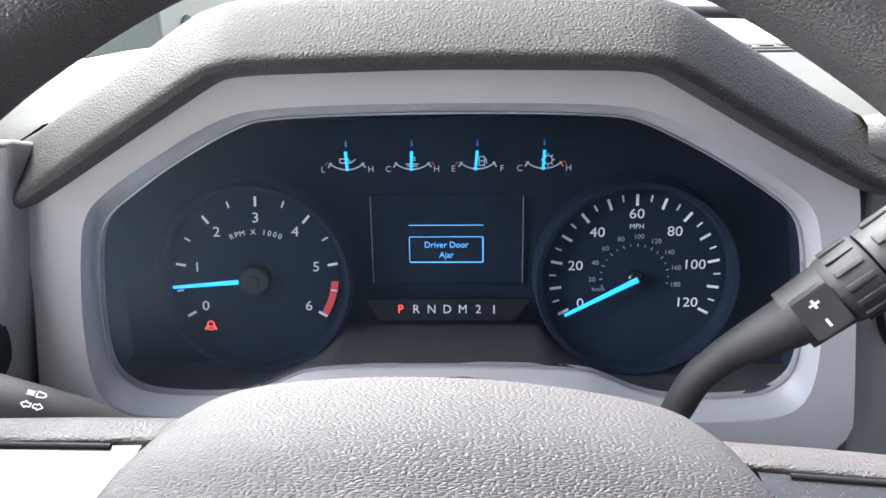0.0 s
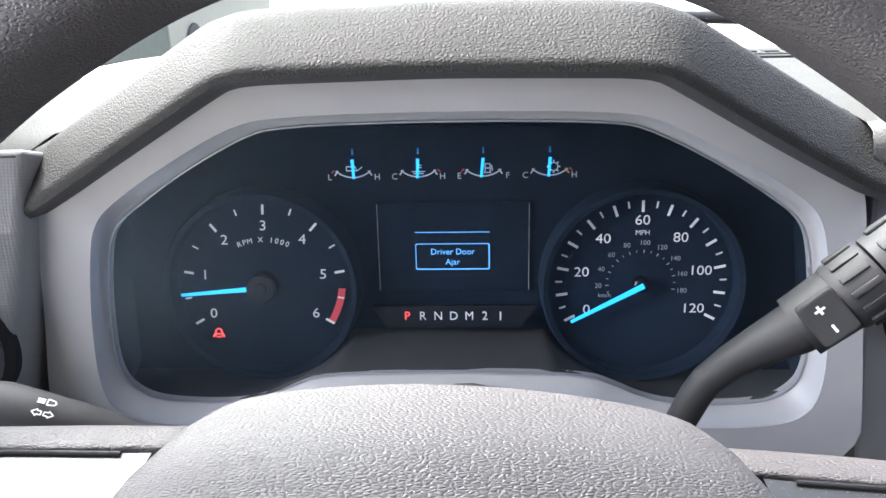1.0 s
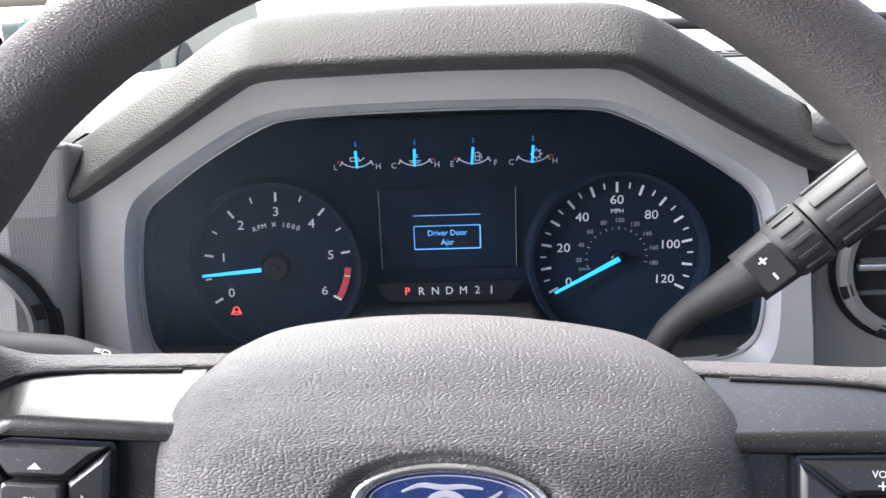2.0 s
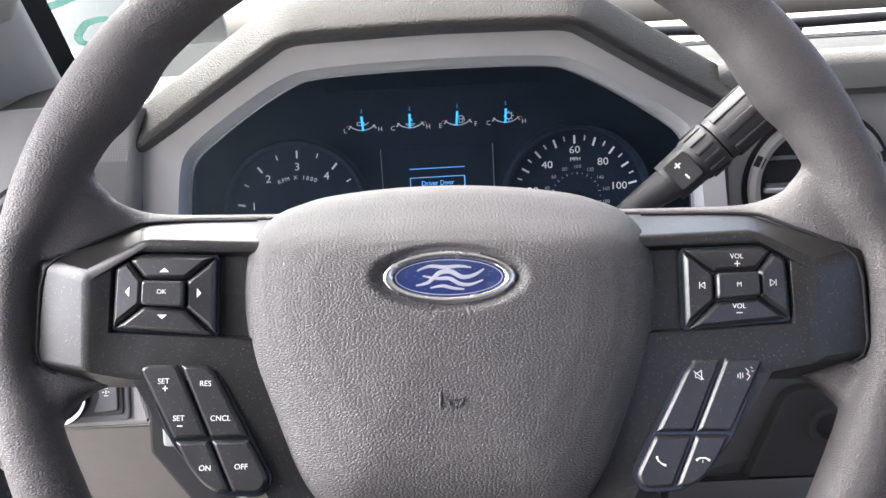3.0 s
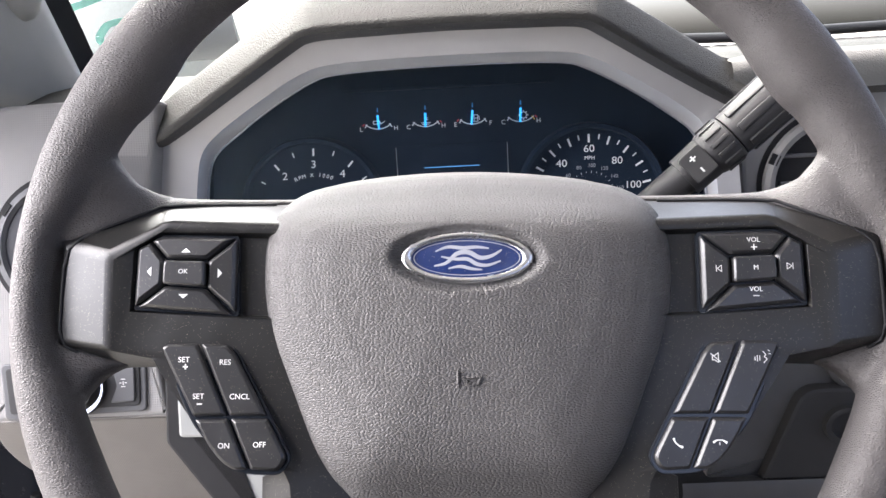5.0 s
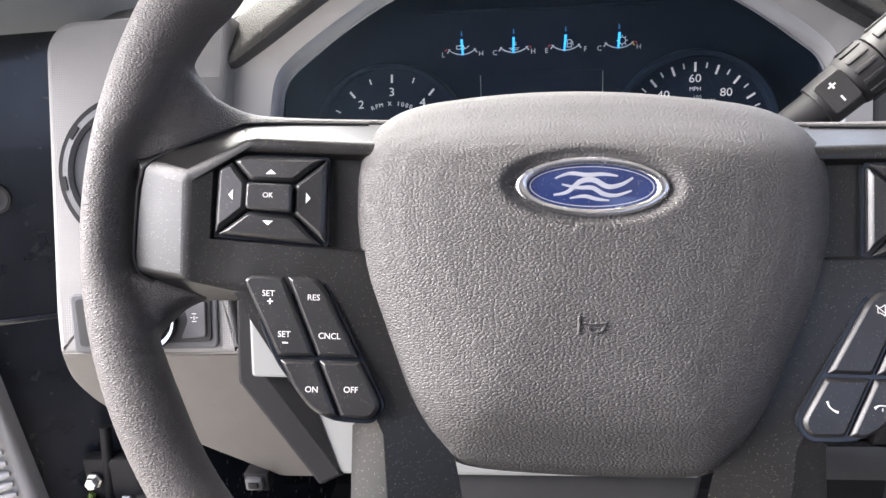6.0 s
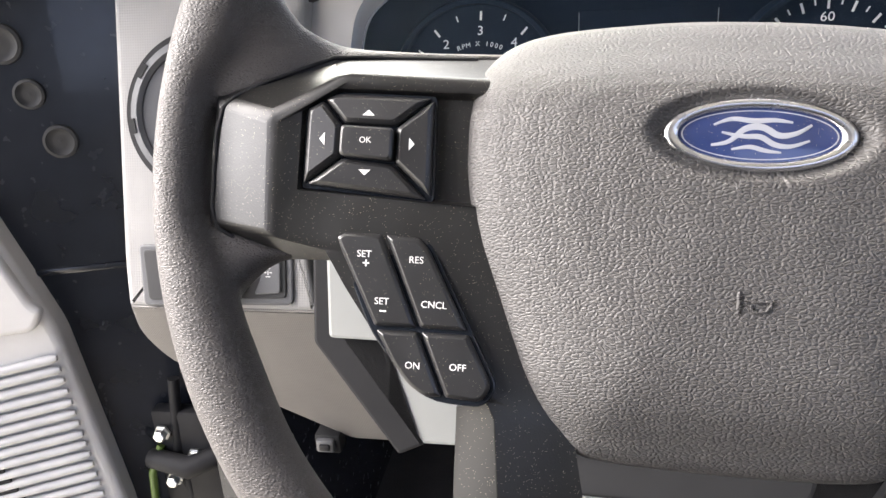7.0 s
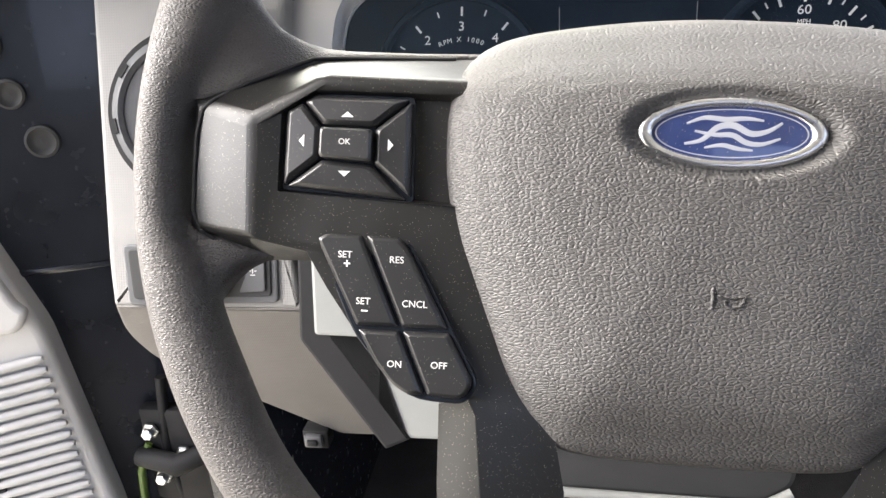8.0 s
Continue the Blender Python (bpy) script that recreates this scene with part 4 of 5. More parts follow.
    fall = lambda x, y: -1.0 * max(0, max((abs(x + 125) - 9) / 13, (abs(y + 0.5) - 5.5) / 11)) ** 1.0
    e = 0.45
    sets = {
        "up": [(O[1][0] + 6.2, O[1][1] + 3.4), O[2], (O[3][0] - e, O[3][1]), (I[2][0] + 0.2, I[2][1] + 1.2), (I[1][0] + 0.4, I[1][1] + 1.2)],
        "down": [(O[0][0] + 1.4, O[0][1] - 0.4), (I[0][0] + 0.4, I[0][1] - 1.0), (I[3][0] - 0.4, I[3][1] - 1.0), (O[4][0] - 1.4, O[4][1] - 0.2)],
        "back": [O[0], O[1], (O[1][0] + 5.4, O[1][1] + 2.7), (I[1][0] - 0.8, I[1][1] + 0.4), (I[0][0] - 0.8, I[0][1] - 0.2)],
        "on": [(O[3][0] + e, O[3][1] - 0.8), (I[2][0] + 0.8, I[2][1] + 0.2), (I[3][0] + 0.6, I[3][1] - 0.4), (O[4][0] + 0.2, O[4][1] + 0.9)],
    }
    for nm, pts in sets.items():
        k = key(c, "pad_key", pts, -3, 2.6, 1.7, f, tilt=fall)
        if side < 0:
            x, y, d = {"up": (-125, 9.6, 90), "down": (-125.4, -10.6, -90), "back": (-141, 0.4, 180), "on": (-109.6, -0.6, 0)}[nm]
            tri = [polar(x, y, 1.1, d), polar(x, y, 2.3, d + 110), polar(x, y, 2.3, d - 110)]
            bm = slab(tri, 0, 0.12)
            for v in bm.verts:
                v.co.z += 2.66 + fall(v.co.x, v.co.y)
            part("legend", bm, INK, k, "white arrow", smooth=0)
        else:
            bm = None
            if nm == "up":
                bm = lettering("VOL", 3.0, 125.6, 12.1, 2.2)
                bar(124.3, 8.9, 126.9, 8.9, 0.42, 2.4, 0.1, bm=bm)
                bar(125.6, 7.6, 125.6, 10.2, 0.42, 2.41, 0.1, bm=bm)
            elif nm == "down":
                bm = lettering("VOL", 3.0, 125.4, -9.6, 2.35)
                bar(124.1, -12.4, 126.7, -12.4, 0.42, 2.2, 0.1, bm=bm)
            elif nm == "on":
                bm = bmesh.new()
                for a in ((108.2, 1.6, 108.2, -2.4), (108.8, -0.4, 111.4, 1.6), (108.8, -0.4, 111.4, -2.4), (111.4, 1.6, 111.4, -2.4)):
                    bar(*a, 0.42, 2.2, 0.1, bm=bm)
            else:
                bm = bmesh.new()
                for a in ((142.4, 2.4, 142.4, -1.6), (141.8, 0.4, 138.8, 2.4), (141.8, 0.4, 138.8, -1.6), (138.8, 2.4, 138.8, -1.6)):
                    bar(*a, 0.42, 2.2, 0.1, bm=bm)
            if nm in ("on", "back"):
                mid = sum((v.co for v in bm.verts), Vector()) / len(bm.verts)
                for v in bm.verts:
                    v.co.x, v.co.y, v.co.z = mid.x + (v.co.x - mid.x) * 0.7, mid.y + (v.co.y - mid.y) * 0.7, v.co.z + 0.3
            part("legend", bm, INK, k, "white symbol", smooth=0)
    k = key(c, "centre_key", I, -3, 4.4, 0.9, f, radius=1.4)
    part("legend", lettering("OK" if side < 0 else "M", 2.9, f * -125.2, 0 if side < 0 else -0.4, 4.45), INK, k, smooth=0)

    # lower keys
    part("pad_base", slab([(f * x, y) for x, y in rounded([(-137.0, -30.2), (-103.5, -31.0), (-100.0, -36), (-76.2, -81), (-80.5, -88), (-101.5, -87.5), (-120.5, -66)], [2, 3, 4, 7, 6, 12, 6], 4)], -8, -0.5, 0.5), GLOSSBLACK, c, smooth=35)
    lower = [
        [(-134.8, -33.0), (-131.5, -31.3), (-118.6, -31.6), (-104.8, -62.6), (-119.4, -62.8)],
        [(-117.0, -31.7), (-105.6, -32.2), (-102.0, -35.6), (-87.6, -62.6), (-103.4, -62.6)],
        [(-118.7, -64.2), (-104.4, -64.0), (-95.0, -85.2), (-100.2, -85.8), (-106, -82.6), (-112.2, -75.6)],
        [(-103.0, -64.0), (-87.0, -64.0), (-78.0, -80.6), (-81.4, -86.2), (-93.6, -85.4)],
    ]
    words = (((("SET", -124.0, -38.6), ("+", -123.2, -41.6), ("SET", -117.0, -54.4), ("-", -116.4, -57.6)), (("RES", -105.8, -39.8), ("CNCL", -99.0, -54.6)), (("ON", -105.2, -75.4),), (("OFF", -89.8, -75.0),))
             if side < 0 else (("mute",), ("voice",), ("call",), ("end",)))
    order = lower if side < 0 else [lower[1], lower[0], lower[3], lower[2]]
    corners = [[0.8] * 5, [0.8, 1.4, 3, 0.8, 0.8], [0.8, 0.8, 0.8, 5, 6, 6], [0.8, 0.8, 5, 5, 0.8]]
    if side > 0:
        corners = [corners[1], corners[0], corners[3], corners[2]]
    for i, pts in enumerate(order):
        k = key(c, "lower_key", pts, -3, 1.8, 1.5, f, radius=corners[i])
        if side < 0:
            for w, x, y in words[i]:
                if w in "+-":
                    bm = bar(x - 1.15, y, x + 1.15, y, 0.5, 1.84)
                    if w == "+":
                        bar(x, y - 1.15, x, y + 1.15, 0.5, 1.85, bm=bm)
                    part("legend", bm, INK, k, smooth=0)
                else:
                    part("legend", lettering(w, 3.3, x, y, 1.86), INK, k, smooth=0)
        else:
            bm = bmesh.new()
            if i == 0:
                for a in ((104.6, -37.6, 104.6, -40.2), (104.6, -37.6, 106, -37.6), (104.6, -40.2, 106, -40.2), (106, -37.6, 108.2, -36), (106, -40.2, 108.2, -41.8), (108.2, -36, 108.2, -41.8), (103.6, -36.4, 109.4, -41.4)):
                    bar(*a, 0.42, 1.86, 0.1, bm=bm)
            elif i == 1:
                for a in ((126.6, -35.4, 128.4, -37.6), (128.4, -37.6, 127.2, -38.6), (127.2, -38.6, 129, -40), (129, -40, 126.8, -42.4), (124.6, -38, 124.6, -41), (123.2, -37.8, 123.2, -41.4), (121.8, -38.6, 121.8, -40.8), (129.6, -34.6, 130.6, -35.4), (130, -37.0, 131.2, -37.0)):
                    bar(*a, 0.42, 1.86, 0.1, bm=bm)
            elif i == 2:
                tube([(86.4, -71.6, 1.7), (87.2, -74.2, 1.7), (89.4, -76.2, 1.7), (91.4, -77.0, 1.7)], [0.8, 0.45, 0.45, 0.8], 6, bm=bm)
            else:
                tube([(102.4, -74.6, 1.7), (104.6, -73.2, 1.7), (108, -73.2, 1.7), (110.4, -74.6, 1.7)], [0.8, 0.45, 0.45, 0.8], 6, bm=bm)
                bar(106.2, -74.4, 106.2, -76, 0.5, 1.86, 0.1, bm=bm)
            mid = sum((v.co for v in bm.verts), Vector()) / len(bm.verts)
            for v in bm.verts:
                v.co.x, v.co.y = mid.x + (v.co.x - mid.x) * 0.72, mid.y + (v.co.y - mid.y) * 0.72
            part("legend", bm, INK, k, "white symbol", smooth=0)


def steering_wheel():
    w = thing("steering_wheel", "black vinyl steering wheel with keys on two spokes, turned slightly", "steering wheel", WHEEL)
    rim(w)
    hub(w)
    badge(w)
    spoke(w, -1)
    spoke(w, 1)
    # boss behind the hub
    part("boss", lathe([(46, -40), (44, -60), (42, -95), (41, -110)], 40), DARKTRIM, w, "dark plastic boss behind the hub")


steering_wheel()


# ---- dashboard, driver's outer side ----
DL = pose(0, 0.272, 0.640, 73.3)


def dl(x, z):
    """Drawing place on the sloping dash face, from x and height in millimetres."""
    return x, (z - 640) / 0.9578


def dash_outer_panel():
    t = thing("dash_outer_panel", "woven-look grey dash panel beside the instruments", "dashboard panel", DL)
    o = [dl(*p) for p in ((-324, 839), (-212, 842), (-216.5, 808), (-225, 768), (-241, 712), (-240, 694), (-216, 674), (-207, 630), (-332, 630), (-334, 655), (-335, 826))]
    o = rounded(o, [8, 4, 4, 6, 8, 8, 8, 2, 2, 20, 8], 4)
    bm = slab(o, -90, 0, 4, 4)
    for co, no in (((-290, 0, 0), (1, 0, 0)), ((-245, 0, 0), (1, 0, 0)), ((0, 38, 0), (0, 1, 0)), ((0, 98, 0), (0, 1, 0)), ((0, 134, 0), (0, 1, 0)), ((0, 170, 0), (0, 1, 0))):
        bmesh.ops.bisect_plane(bm, geom=bm.verts[:] + bm.edges[:] + bm.faces[:], plane_co=co, plane_no=no)
    part("panel", bm, FABRIC, t, smooth=40)
    # the face turns under below its fold; its shade is put into a darker colour
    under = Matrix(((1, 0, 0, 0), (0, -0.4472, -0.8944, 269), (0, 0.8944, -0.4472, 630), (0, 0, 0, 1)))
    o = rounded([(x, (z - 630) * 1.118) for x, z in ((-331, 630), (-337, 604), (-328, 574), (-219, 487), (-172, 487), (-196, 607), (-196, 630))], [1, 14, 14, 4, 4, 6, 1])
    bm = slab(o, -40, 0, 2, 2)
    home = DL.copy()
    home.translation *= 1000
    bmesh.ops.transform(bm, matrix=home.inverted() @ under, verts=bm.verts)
    part("lower_panel", bm, FABRICSHADE, t, "woven-look lower face turned under, its shade in the colour", smooth=40)
    vx, vz = dl(-278, 745)
    ringv = ring_bm(42, 49.5, -4, 1.5, vx, vz)
    part("vent_gap", ringv, RUBBER, t, "black gap round the vent")
    v = part("air_vent", lathe([(46, 2), (45, 4.5), (41, 5), (38.5, 3), (37, -12)], 48), DARKTRIM, t, "round dark air vent with notched ring")
    v.data.transform(Matrix.Translation((vx / 1000, vz / 1000, 0)))
    bowl = part("bowl", lathe([(37.2, -11), (36, -30), (0.001, -34)], 40), RUBBER, v, "black inside of the vent")
    bowl.data.transform(Matrix.Translation((vx / 1000, vz / 1000, 0)))
    for k in range(8):
        part("notch", bar(*polar(vx, vz, 42.5, k * 45 + 10), *polar(vx, vz, 46.5, k * 45 + 10), 9, 4.2, 1.2), RUBBER, v, smooth=0)
    for k in (-18, 0, 18):
        part("vane", box(vx - 34, vx + 34, vz + k - 1, vz + k + 1, -10, 0, 0.4), DARKTRIM, v)
    # lamp switch
    o = rounded([dl(*p) for p in ((-323, 668), (-222, 669), (-222, 634), (-320, 631))], 4)
    s = part("switch_plate", slab(o, 0, 2.0, 1.2), DARKTRIM, t, "dark surround of the lamp switch")
    o = rounded([dl(*p) for p in ((-319, 665), (-226, 666), (-226, 638), (-316, 635))], 3)
    part("switch_face", slab(o, 2.0, 3.2, 0.8), STALK, s, "dark lamp switch face")
    kx, kz = dl(-268, 651)
    kn = lathe([(19, 2), (19, 5), (17.5, 6.5), (15.8, 6.5), (15.2, 12), (14, 14), (0.001, 14.5)], 40)
    bmesh.ops.translate(kn, vec=(kx, kz, 0), verts=kn.verts)
    part("knob", kn, STALK, s, "round rotary lamp knob")
    part("knob_ring", ring_bm(16.0, 18.6, 6.0, 7.4, kx, kz), CHROME, s, "chrome ring")
    o = rounded([dl(*p) for p in ((-244, 662), (-229, 663), (-229, 641), (-246, 640), (-241, 651))], 2)
    sw = part("dimmer", slab(o, 3.0, 4.6, 0.8), DARKTRIM, s, "dimmer paddle with a small symbol")
    bm = bmesh.new()
    cx, cz = dl(-236.5, 653)
    for a in ((-1.5, 2.5, 1.5, 2.5), (-2.5, 0, -1, 0), (1, 0, 2.5, 0), (-1.5, -2.5, 1.5, -2.5), (0, 1, 0, -1.5)):
        bar(cx + a[0], cz + a[1], cx + a[2], cz + a[3], 0.5, 4.7, 0.1, bm=bm)
    part("legend", bm, INK, sw, smooth=0)
    # the inner part recedes towards the instruments
    for ob in t.children_recursive:
        if ob.name.split(".")[0] != "lower_panel":
            for v in ob.data.vertices:
                v.co.z -= (max(0.0, v.co.x + 0.290) * 0.25 + max(0.0, v.co.x + 0.245) * 0.85) * min(1.0, max(0.0, (v.co.y - 0.038) / 0.060)) * min(0.9, max(0.2, 0.85 - (v.co.y - 0.098) * 7.6))


dash_outer_panel()


def column_surround():
    t = thing("column_surround", "pale grey trim below the steering column", "column trim", DL)
    o = rounded([dl(*p) for p in ((-197, 672), (-196, 618), (-120, 616), (-60, 600), (60, 600), (95, 612), (95, 690), (-197, 700))], 3)
    part("upper_trim", slab(o, -40, 14, 2), PALETRIM, t)
    o = rounded([dl(*p) for p in ((-196, 640), (-191, 614), (-146, 556), (80, 556), (95, 640))], 3)
    part("lower_trim", slab(o, -60, 2, 2), PALETRIM, t)
    o = rounded([dl(*p) for p in ((-209, 700), (-194, 700), (-193, 622), (-141, 556), (-157, 549), (-209, 613))], 2)
    # underside, much darker than the pale trim above it
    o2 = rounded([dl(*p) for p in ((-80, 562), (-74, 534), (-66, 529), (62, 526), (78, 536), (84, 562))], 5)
    part("lower_cover", slab(o2, -60, -3, 3), STALK, t, "near-black underside of the column trim")
    part("lip", tube([(*dl(*p), 0.5) for p in ((-78, 534), (-66, 529), (0, 527), (60, 526), (76, 534))], 3.0, 10), PALETRIM, t, "pale rounded lip", smooth=60)
    part("seam", slab(o, -40, 3, 2), RUBBER, t, "dark seam strip")


column_surround()
tagged(part("steering_column", tube([(0, 205, 722), (0, 300, 680), (0, 420, 630)], [40, 42, 44], 28), DARKTRIM, smooth=60), "dark plastic steering column shroud behind the wheel", "steering column")


# ---- stalks ----
def shifter_stalk():
    t = thing("gear_stalk", "black column gear stalk with a plus and minus rocker", "gear stalk")
    c, d = Vector((115, 280, 753)), Vector((172, 277, 804))
    bend = [(88, 300, 690), (95, 290, 716), (98, 284, 731), (100.6, 282, 740), (104.6, 281, 748), (113.5, 280.5, 757), (124, 280, 764.5), (137, 279, 773), (150, 278, 784)]
    part("arm", tube(bend, [6.5, 6.6, 6.7, 6.8, 6.9, 7.3, 8.8, 10.9, 13.2], 24), STALK, t, "smooth black curved arm", smooth=60)
    ax = (d - c).normalized()
    up = Vector((0, -1, 0))
    up = (up - ax * up.dot(ax)).normalized()
    sd = ax.cross(up)
    m = Matrix((ax, sd * 0.86, up * 0.86)).transposed().to_4x4()
    m.translation = c.lerp(d, 0.62)

    def turned(prof, sides=32):
        bm = lathe([(r, x) for x, r in prof], sides)
        bmesh.ops.transform(bm, matrix=m @ Matrix(((0, 0, 1, 0), (0, 1, 0, 0), (-1, 0, 0, 0), (0, 0, 0, 1))), verts=bm.verts)
        return bm
    part("sleeve", turned([(-16, 15.6), (2, 16.2), (3, 16.2)]), STALK, t, smooth=50)
    part("ring", turned([(3, 16.4), (5, 17.4), (20, 18.2), (21, 17.2), (21, 15)]), STALK, t, "ribbed selector ring", smooth=50)
    for j in range(14):
        bm = box(7, 19, -1.6, 1.6, 17.2, 18.9, 0.5)
        bmesh.ops.transform(bm, matrix=m @ Matrix.Rotation(2 * math.pi * j / 14, 4, "X"), verts=bm.verts)
        part("rib", bm, STALK, t)
    part("grip", turned([(22, 15), (22, 17.2), (28, 17.8), (54, 18.6), (74, 18.2), (80, 16), (81, 0.01)]), STALK, t, "black handle with long flutes", smooth=50)
    for j in range(8):
        bm = box(26, 66, -3.2, 3.2, 17.0, 19.2, 1.0)
        bmesh.ops.transform(bm, matrix=m @ Matrix.Rotation(2 * math.pi * j / 8 + 0.3, 4, "X"), verts=bm.verts)
        part("flute", bm, STALK, t)
    bm = lettering("TOW", 5, 58, 0, 19.4, turn=0)
    bmesh.ops.transform(bm, matrix=m @ Matrix.Rotation(0.3 - 0.785, 4, "X"), verts=bm.verts)
    part("legend", bm, INK, t, smooth=0)
    mr = m @ Matrix.Rotation(radians(20), 4, "X") @ Matrix.Translation((3.0, 0, 0))
    bm = slab(rounded([(-16, -11), (0, -11), (0, 11), (-16, 11)], 2.5), 12, 18.2, 1.0)
    bmesh.ops.transform(bm, matrix=mr, verts=bm.verts)
    r = part("rocker", bm, STALK, t, "black plus and minus rocker")
    bm = bmesh.new()
    for q in ((-8.5, -2.8, -8.5, -7.2), (-10.7, -5, -6.3, -5), (-8.5, 3.2, -8.5, 7.2)):
        bar(*q, 1.1, 18.25, 0.15, bm=bm)
    bmesh.ops.transform(bm, matrix=mr, verts=bm.verts)
    part("legend", bm, INK, r, "white plus and minus", smooth=0)


shifter_stalk()


def signal_stalk():
    t = thing("signal_stalk", "black turn signal stalk with white lamp symbols", "stalk")
    pts = [Vector((-60, 300, 680)), Vector((-105, 262, 705)), Vector((-146, 240, 745)), Vector((-176, 234, 758)), Vector((-215, 228, 766))]
    part("arm", tube(pts, [9, 10, 12, 13.5, 13], 20), STALK, t, smooth=60)
    ax = (pts[3] - pts[2]).normalized()
    up = Vector((0, -0.38, 0.92))
    up = (up - ax * up.dot(ax)).normalized()
    m = Matrix((-ax, up.cross(-ax), up)).transposed().to_4x4()
    m.translation = pts[2].lerp(pts[3], 0.55)
    bm = bmesh.new()
    for sg in (-1, 1):
        for a in ((0.5, -2.2, 2.1, -2.2), (0.5, -3.8, 2.1, -3.8), (0.5, -2.2, 0.5, -3.8), (2.1, -2.2, 2.1, -1.5), (2.1, -3.8, 2.1, -4.5), (2.1, -1.5, 3.9, -3.0), (2.1, -4.5, 3.9, -3.0)):
            bar(sg * a[0], a[1], sg * a[2], a[3], 0.4, 13.6, 0.15, bm=bm)
    for a in ((-3.6, 1.4, -0.8, 1.4), (-3.6, 2.2, -0.8, 2.2), (-3.6, 3.0, -0.8, 3.0), (0, 0.9, 0, 3.5), (0, 3.5, 2.6, 3.1), (2.6, 3.1, 3.3, 2.2), (3.3, 2.2, 2.6, 1.3), (2.6, 1.3, 0, 0.9)):
        bar(a[0], a[1], a[2], a[3], 0.45, 13.6, 0.15, bm=bm)
    bmesh.ops.transform(bm, matrix=m, verts=bm.verts)
    part("legend", bm, INK, t, "white lamp and arrow symbols", smooth=0)


signal_stalk()


# ---- dashboard, towards the middle of the cab ----
def facing(x, y, z):
    """Turns a drawing in x, y so that it faces the driver at a place in millimetres."""
    m = Matrix.Rotation(radians(90), 4, "X")
    m.translation = (x, y, z)
    return m


def turned_at(profile, x, y, z, sides=48):
    bm = lathe(profile, sides)
    bmesh.ops.transform(bm, matrix=facing(x, y, z), verts=bm.verts)
    return bm


def dash_inner_panel():
    t = thing("dash_inner_panel", "dark grey dash panel with a round air vent", "dashboard panel")
    bm = slab(rounded([(216, 640), (560, 640), (560, 818), (200, 818), (203, 770)], 3), 0, 60, 3)
    bmesh.ops.transform(bm, matrix=facing(0, 420, 0), verts=bm.verts)
    part("panel", bm, GREYTRIM, t, smooth=40)
    vx, vz, y = 268, 752, 360
    part("vent_gap", turned_at([(53.5, -2), (53.5, 1.5), (48, 1.5)], vx, y, vz), RUBBER, t, "black gap round the vent")
    v = part("air_vent", turned_at([(50, 0), (49.5, 6), (46, 7.5), (42, 6), (40, -14)], vx, y, vz), GREYTRIM, t, "round dark air vent with a notched ring", smooth=40)
    for k in range(8):
        a = radians(k * 45 + 22)
        bm = bar(44 * math.cos(a), 44 * math.sin(a), 50.5 * math.cos(a), 50.5 * math.sin(a), 8, 5.8, 1.4)
        bmesh.ops.transform(bm, matrix=facing(vx, y, vz), verts=bm.verts)
        part("notch", bm, RUBBER, v, smooth=0)
    part("bowl", turned_at([(40.2, -13), (39, -34), (0.001, -38)], vx, y, vz), RUBBER, v, "black inside of the vent")
    for k in (-20, 0, 20):
        part("vane", box(vx - 37, vx + 37, y - 4, y + 8, vz + k - 1.4, vz + k + 1.4, 0.5), DARKTRIM, v)
    part("vane_tab", box(vx - 39, vx + 39, y - 7, y - 3, vz - 5, vz - 1, 0.8), STEEL, v, "bright vane bar")


dash_inner_panel()


def dash_lower_inner():
    t = thing("dash_lower_inner", "dark lower dash with a socket recess beside the column", "dashboard panel")
    bm = slab(rounded([(182, 516), (560, 508), (560, 640), (197, 640)], 4), 0, 70, 4)
    bmesh.ops.transform(bm, matrix=facing(0, 420, 0), verts=bm.verts)
    part("panel", bm, DARKTRIM, t, smooth=40)
    k = part("start_switch", turned_at([(34, -2), (33.5, 6), (30, 9), (27, 7), (26, 3), (0.001, 2)], 300, 350, 622), DARKTRIM, t, "round dark ignition bezel", smooth=40)
    part("switch_ring", turned_at([(30.5, 8.6), (28.5, 9.4), (27, 8)], 300, 350, 622), STEEL, k, "bright ring")
    bm = slab(rounded([(222, 518), (420, 512), (420, 592), (250, 596)], [4, 4, 6, 14]), 0, 12, 3)
    bmesh.ops.transform(bm, matrix=facing(0, 352, 0), verts=bm.verts)
    r = part("recess_frame", bm, STALK, t, "black recess frame", smooth=40)
    part("socket", turned_at([(16, 10), (15, 17), (11, 17.5), (10, 12), (0.001, 11)], 282, 352, 566, 32), STALK, r, "round power socket", smooth=40)


dash_lower_inner()


def knee_panel():
    t = thing("knee_panel", "grey lower knee panel with a dark opening", "dashboard panel")
    loops = []
    for z, y in ((520, 338), (512, 335), (480, 346), (430, 372), (360, 415)):
        loops.append([(x, y, z) for x in (160, 185, 230, 300, 560)])
    part("panel", loft(loops, closed=False), DARKTRIM, t, smooth=60)
    bm = slab(rounded([(176, 440), (236, 440), (240, 497), (196, 505)], 9), 0, 6, 2)
    bmesh.ops.transform(bm, matrix=facing(0, 349, 0), verts=bm.verts)
    part("opening", bm, RUBBER, t, "dark opening")


knee_panel()


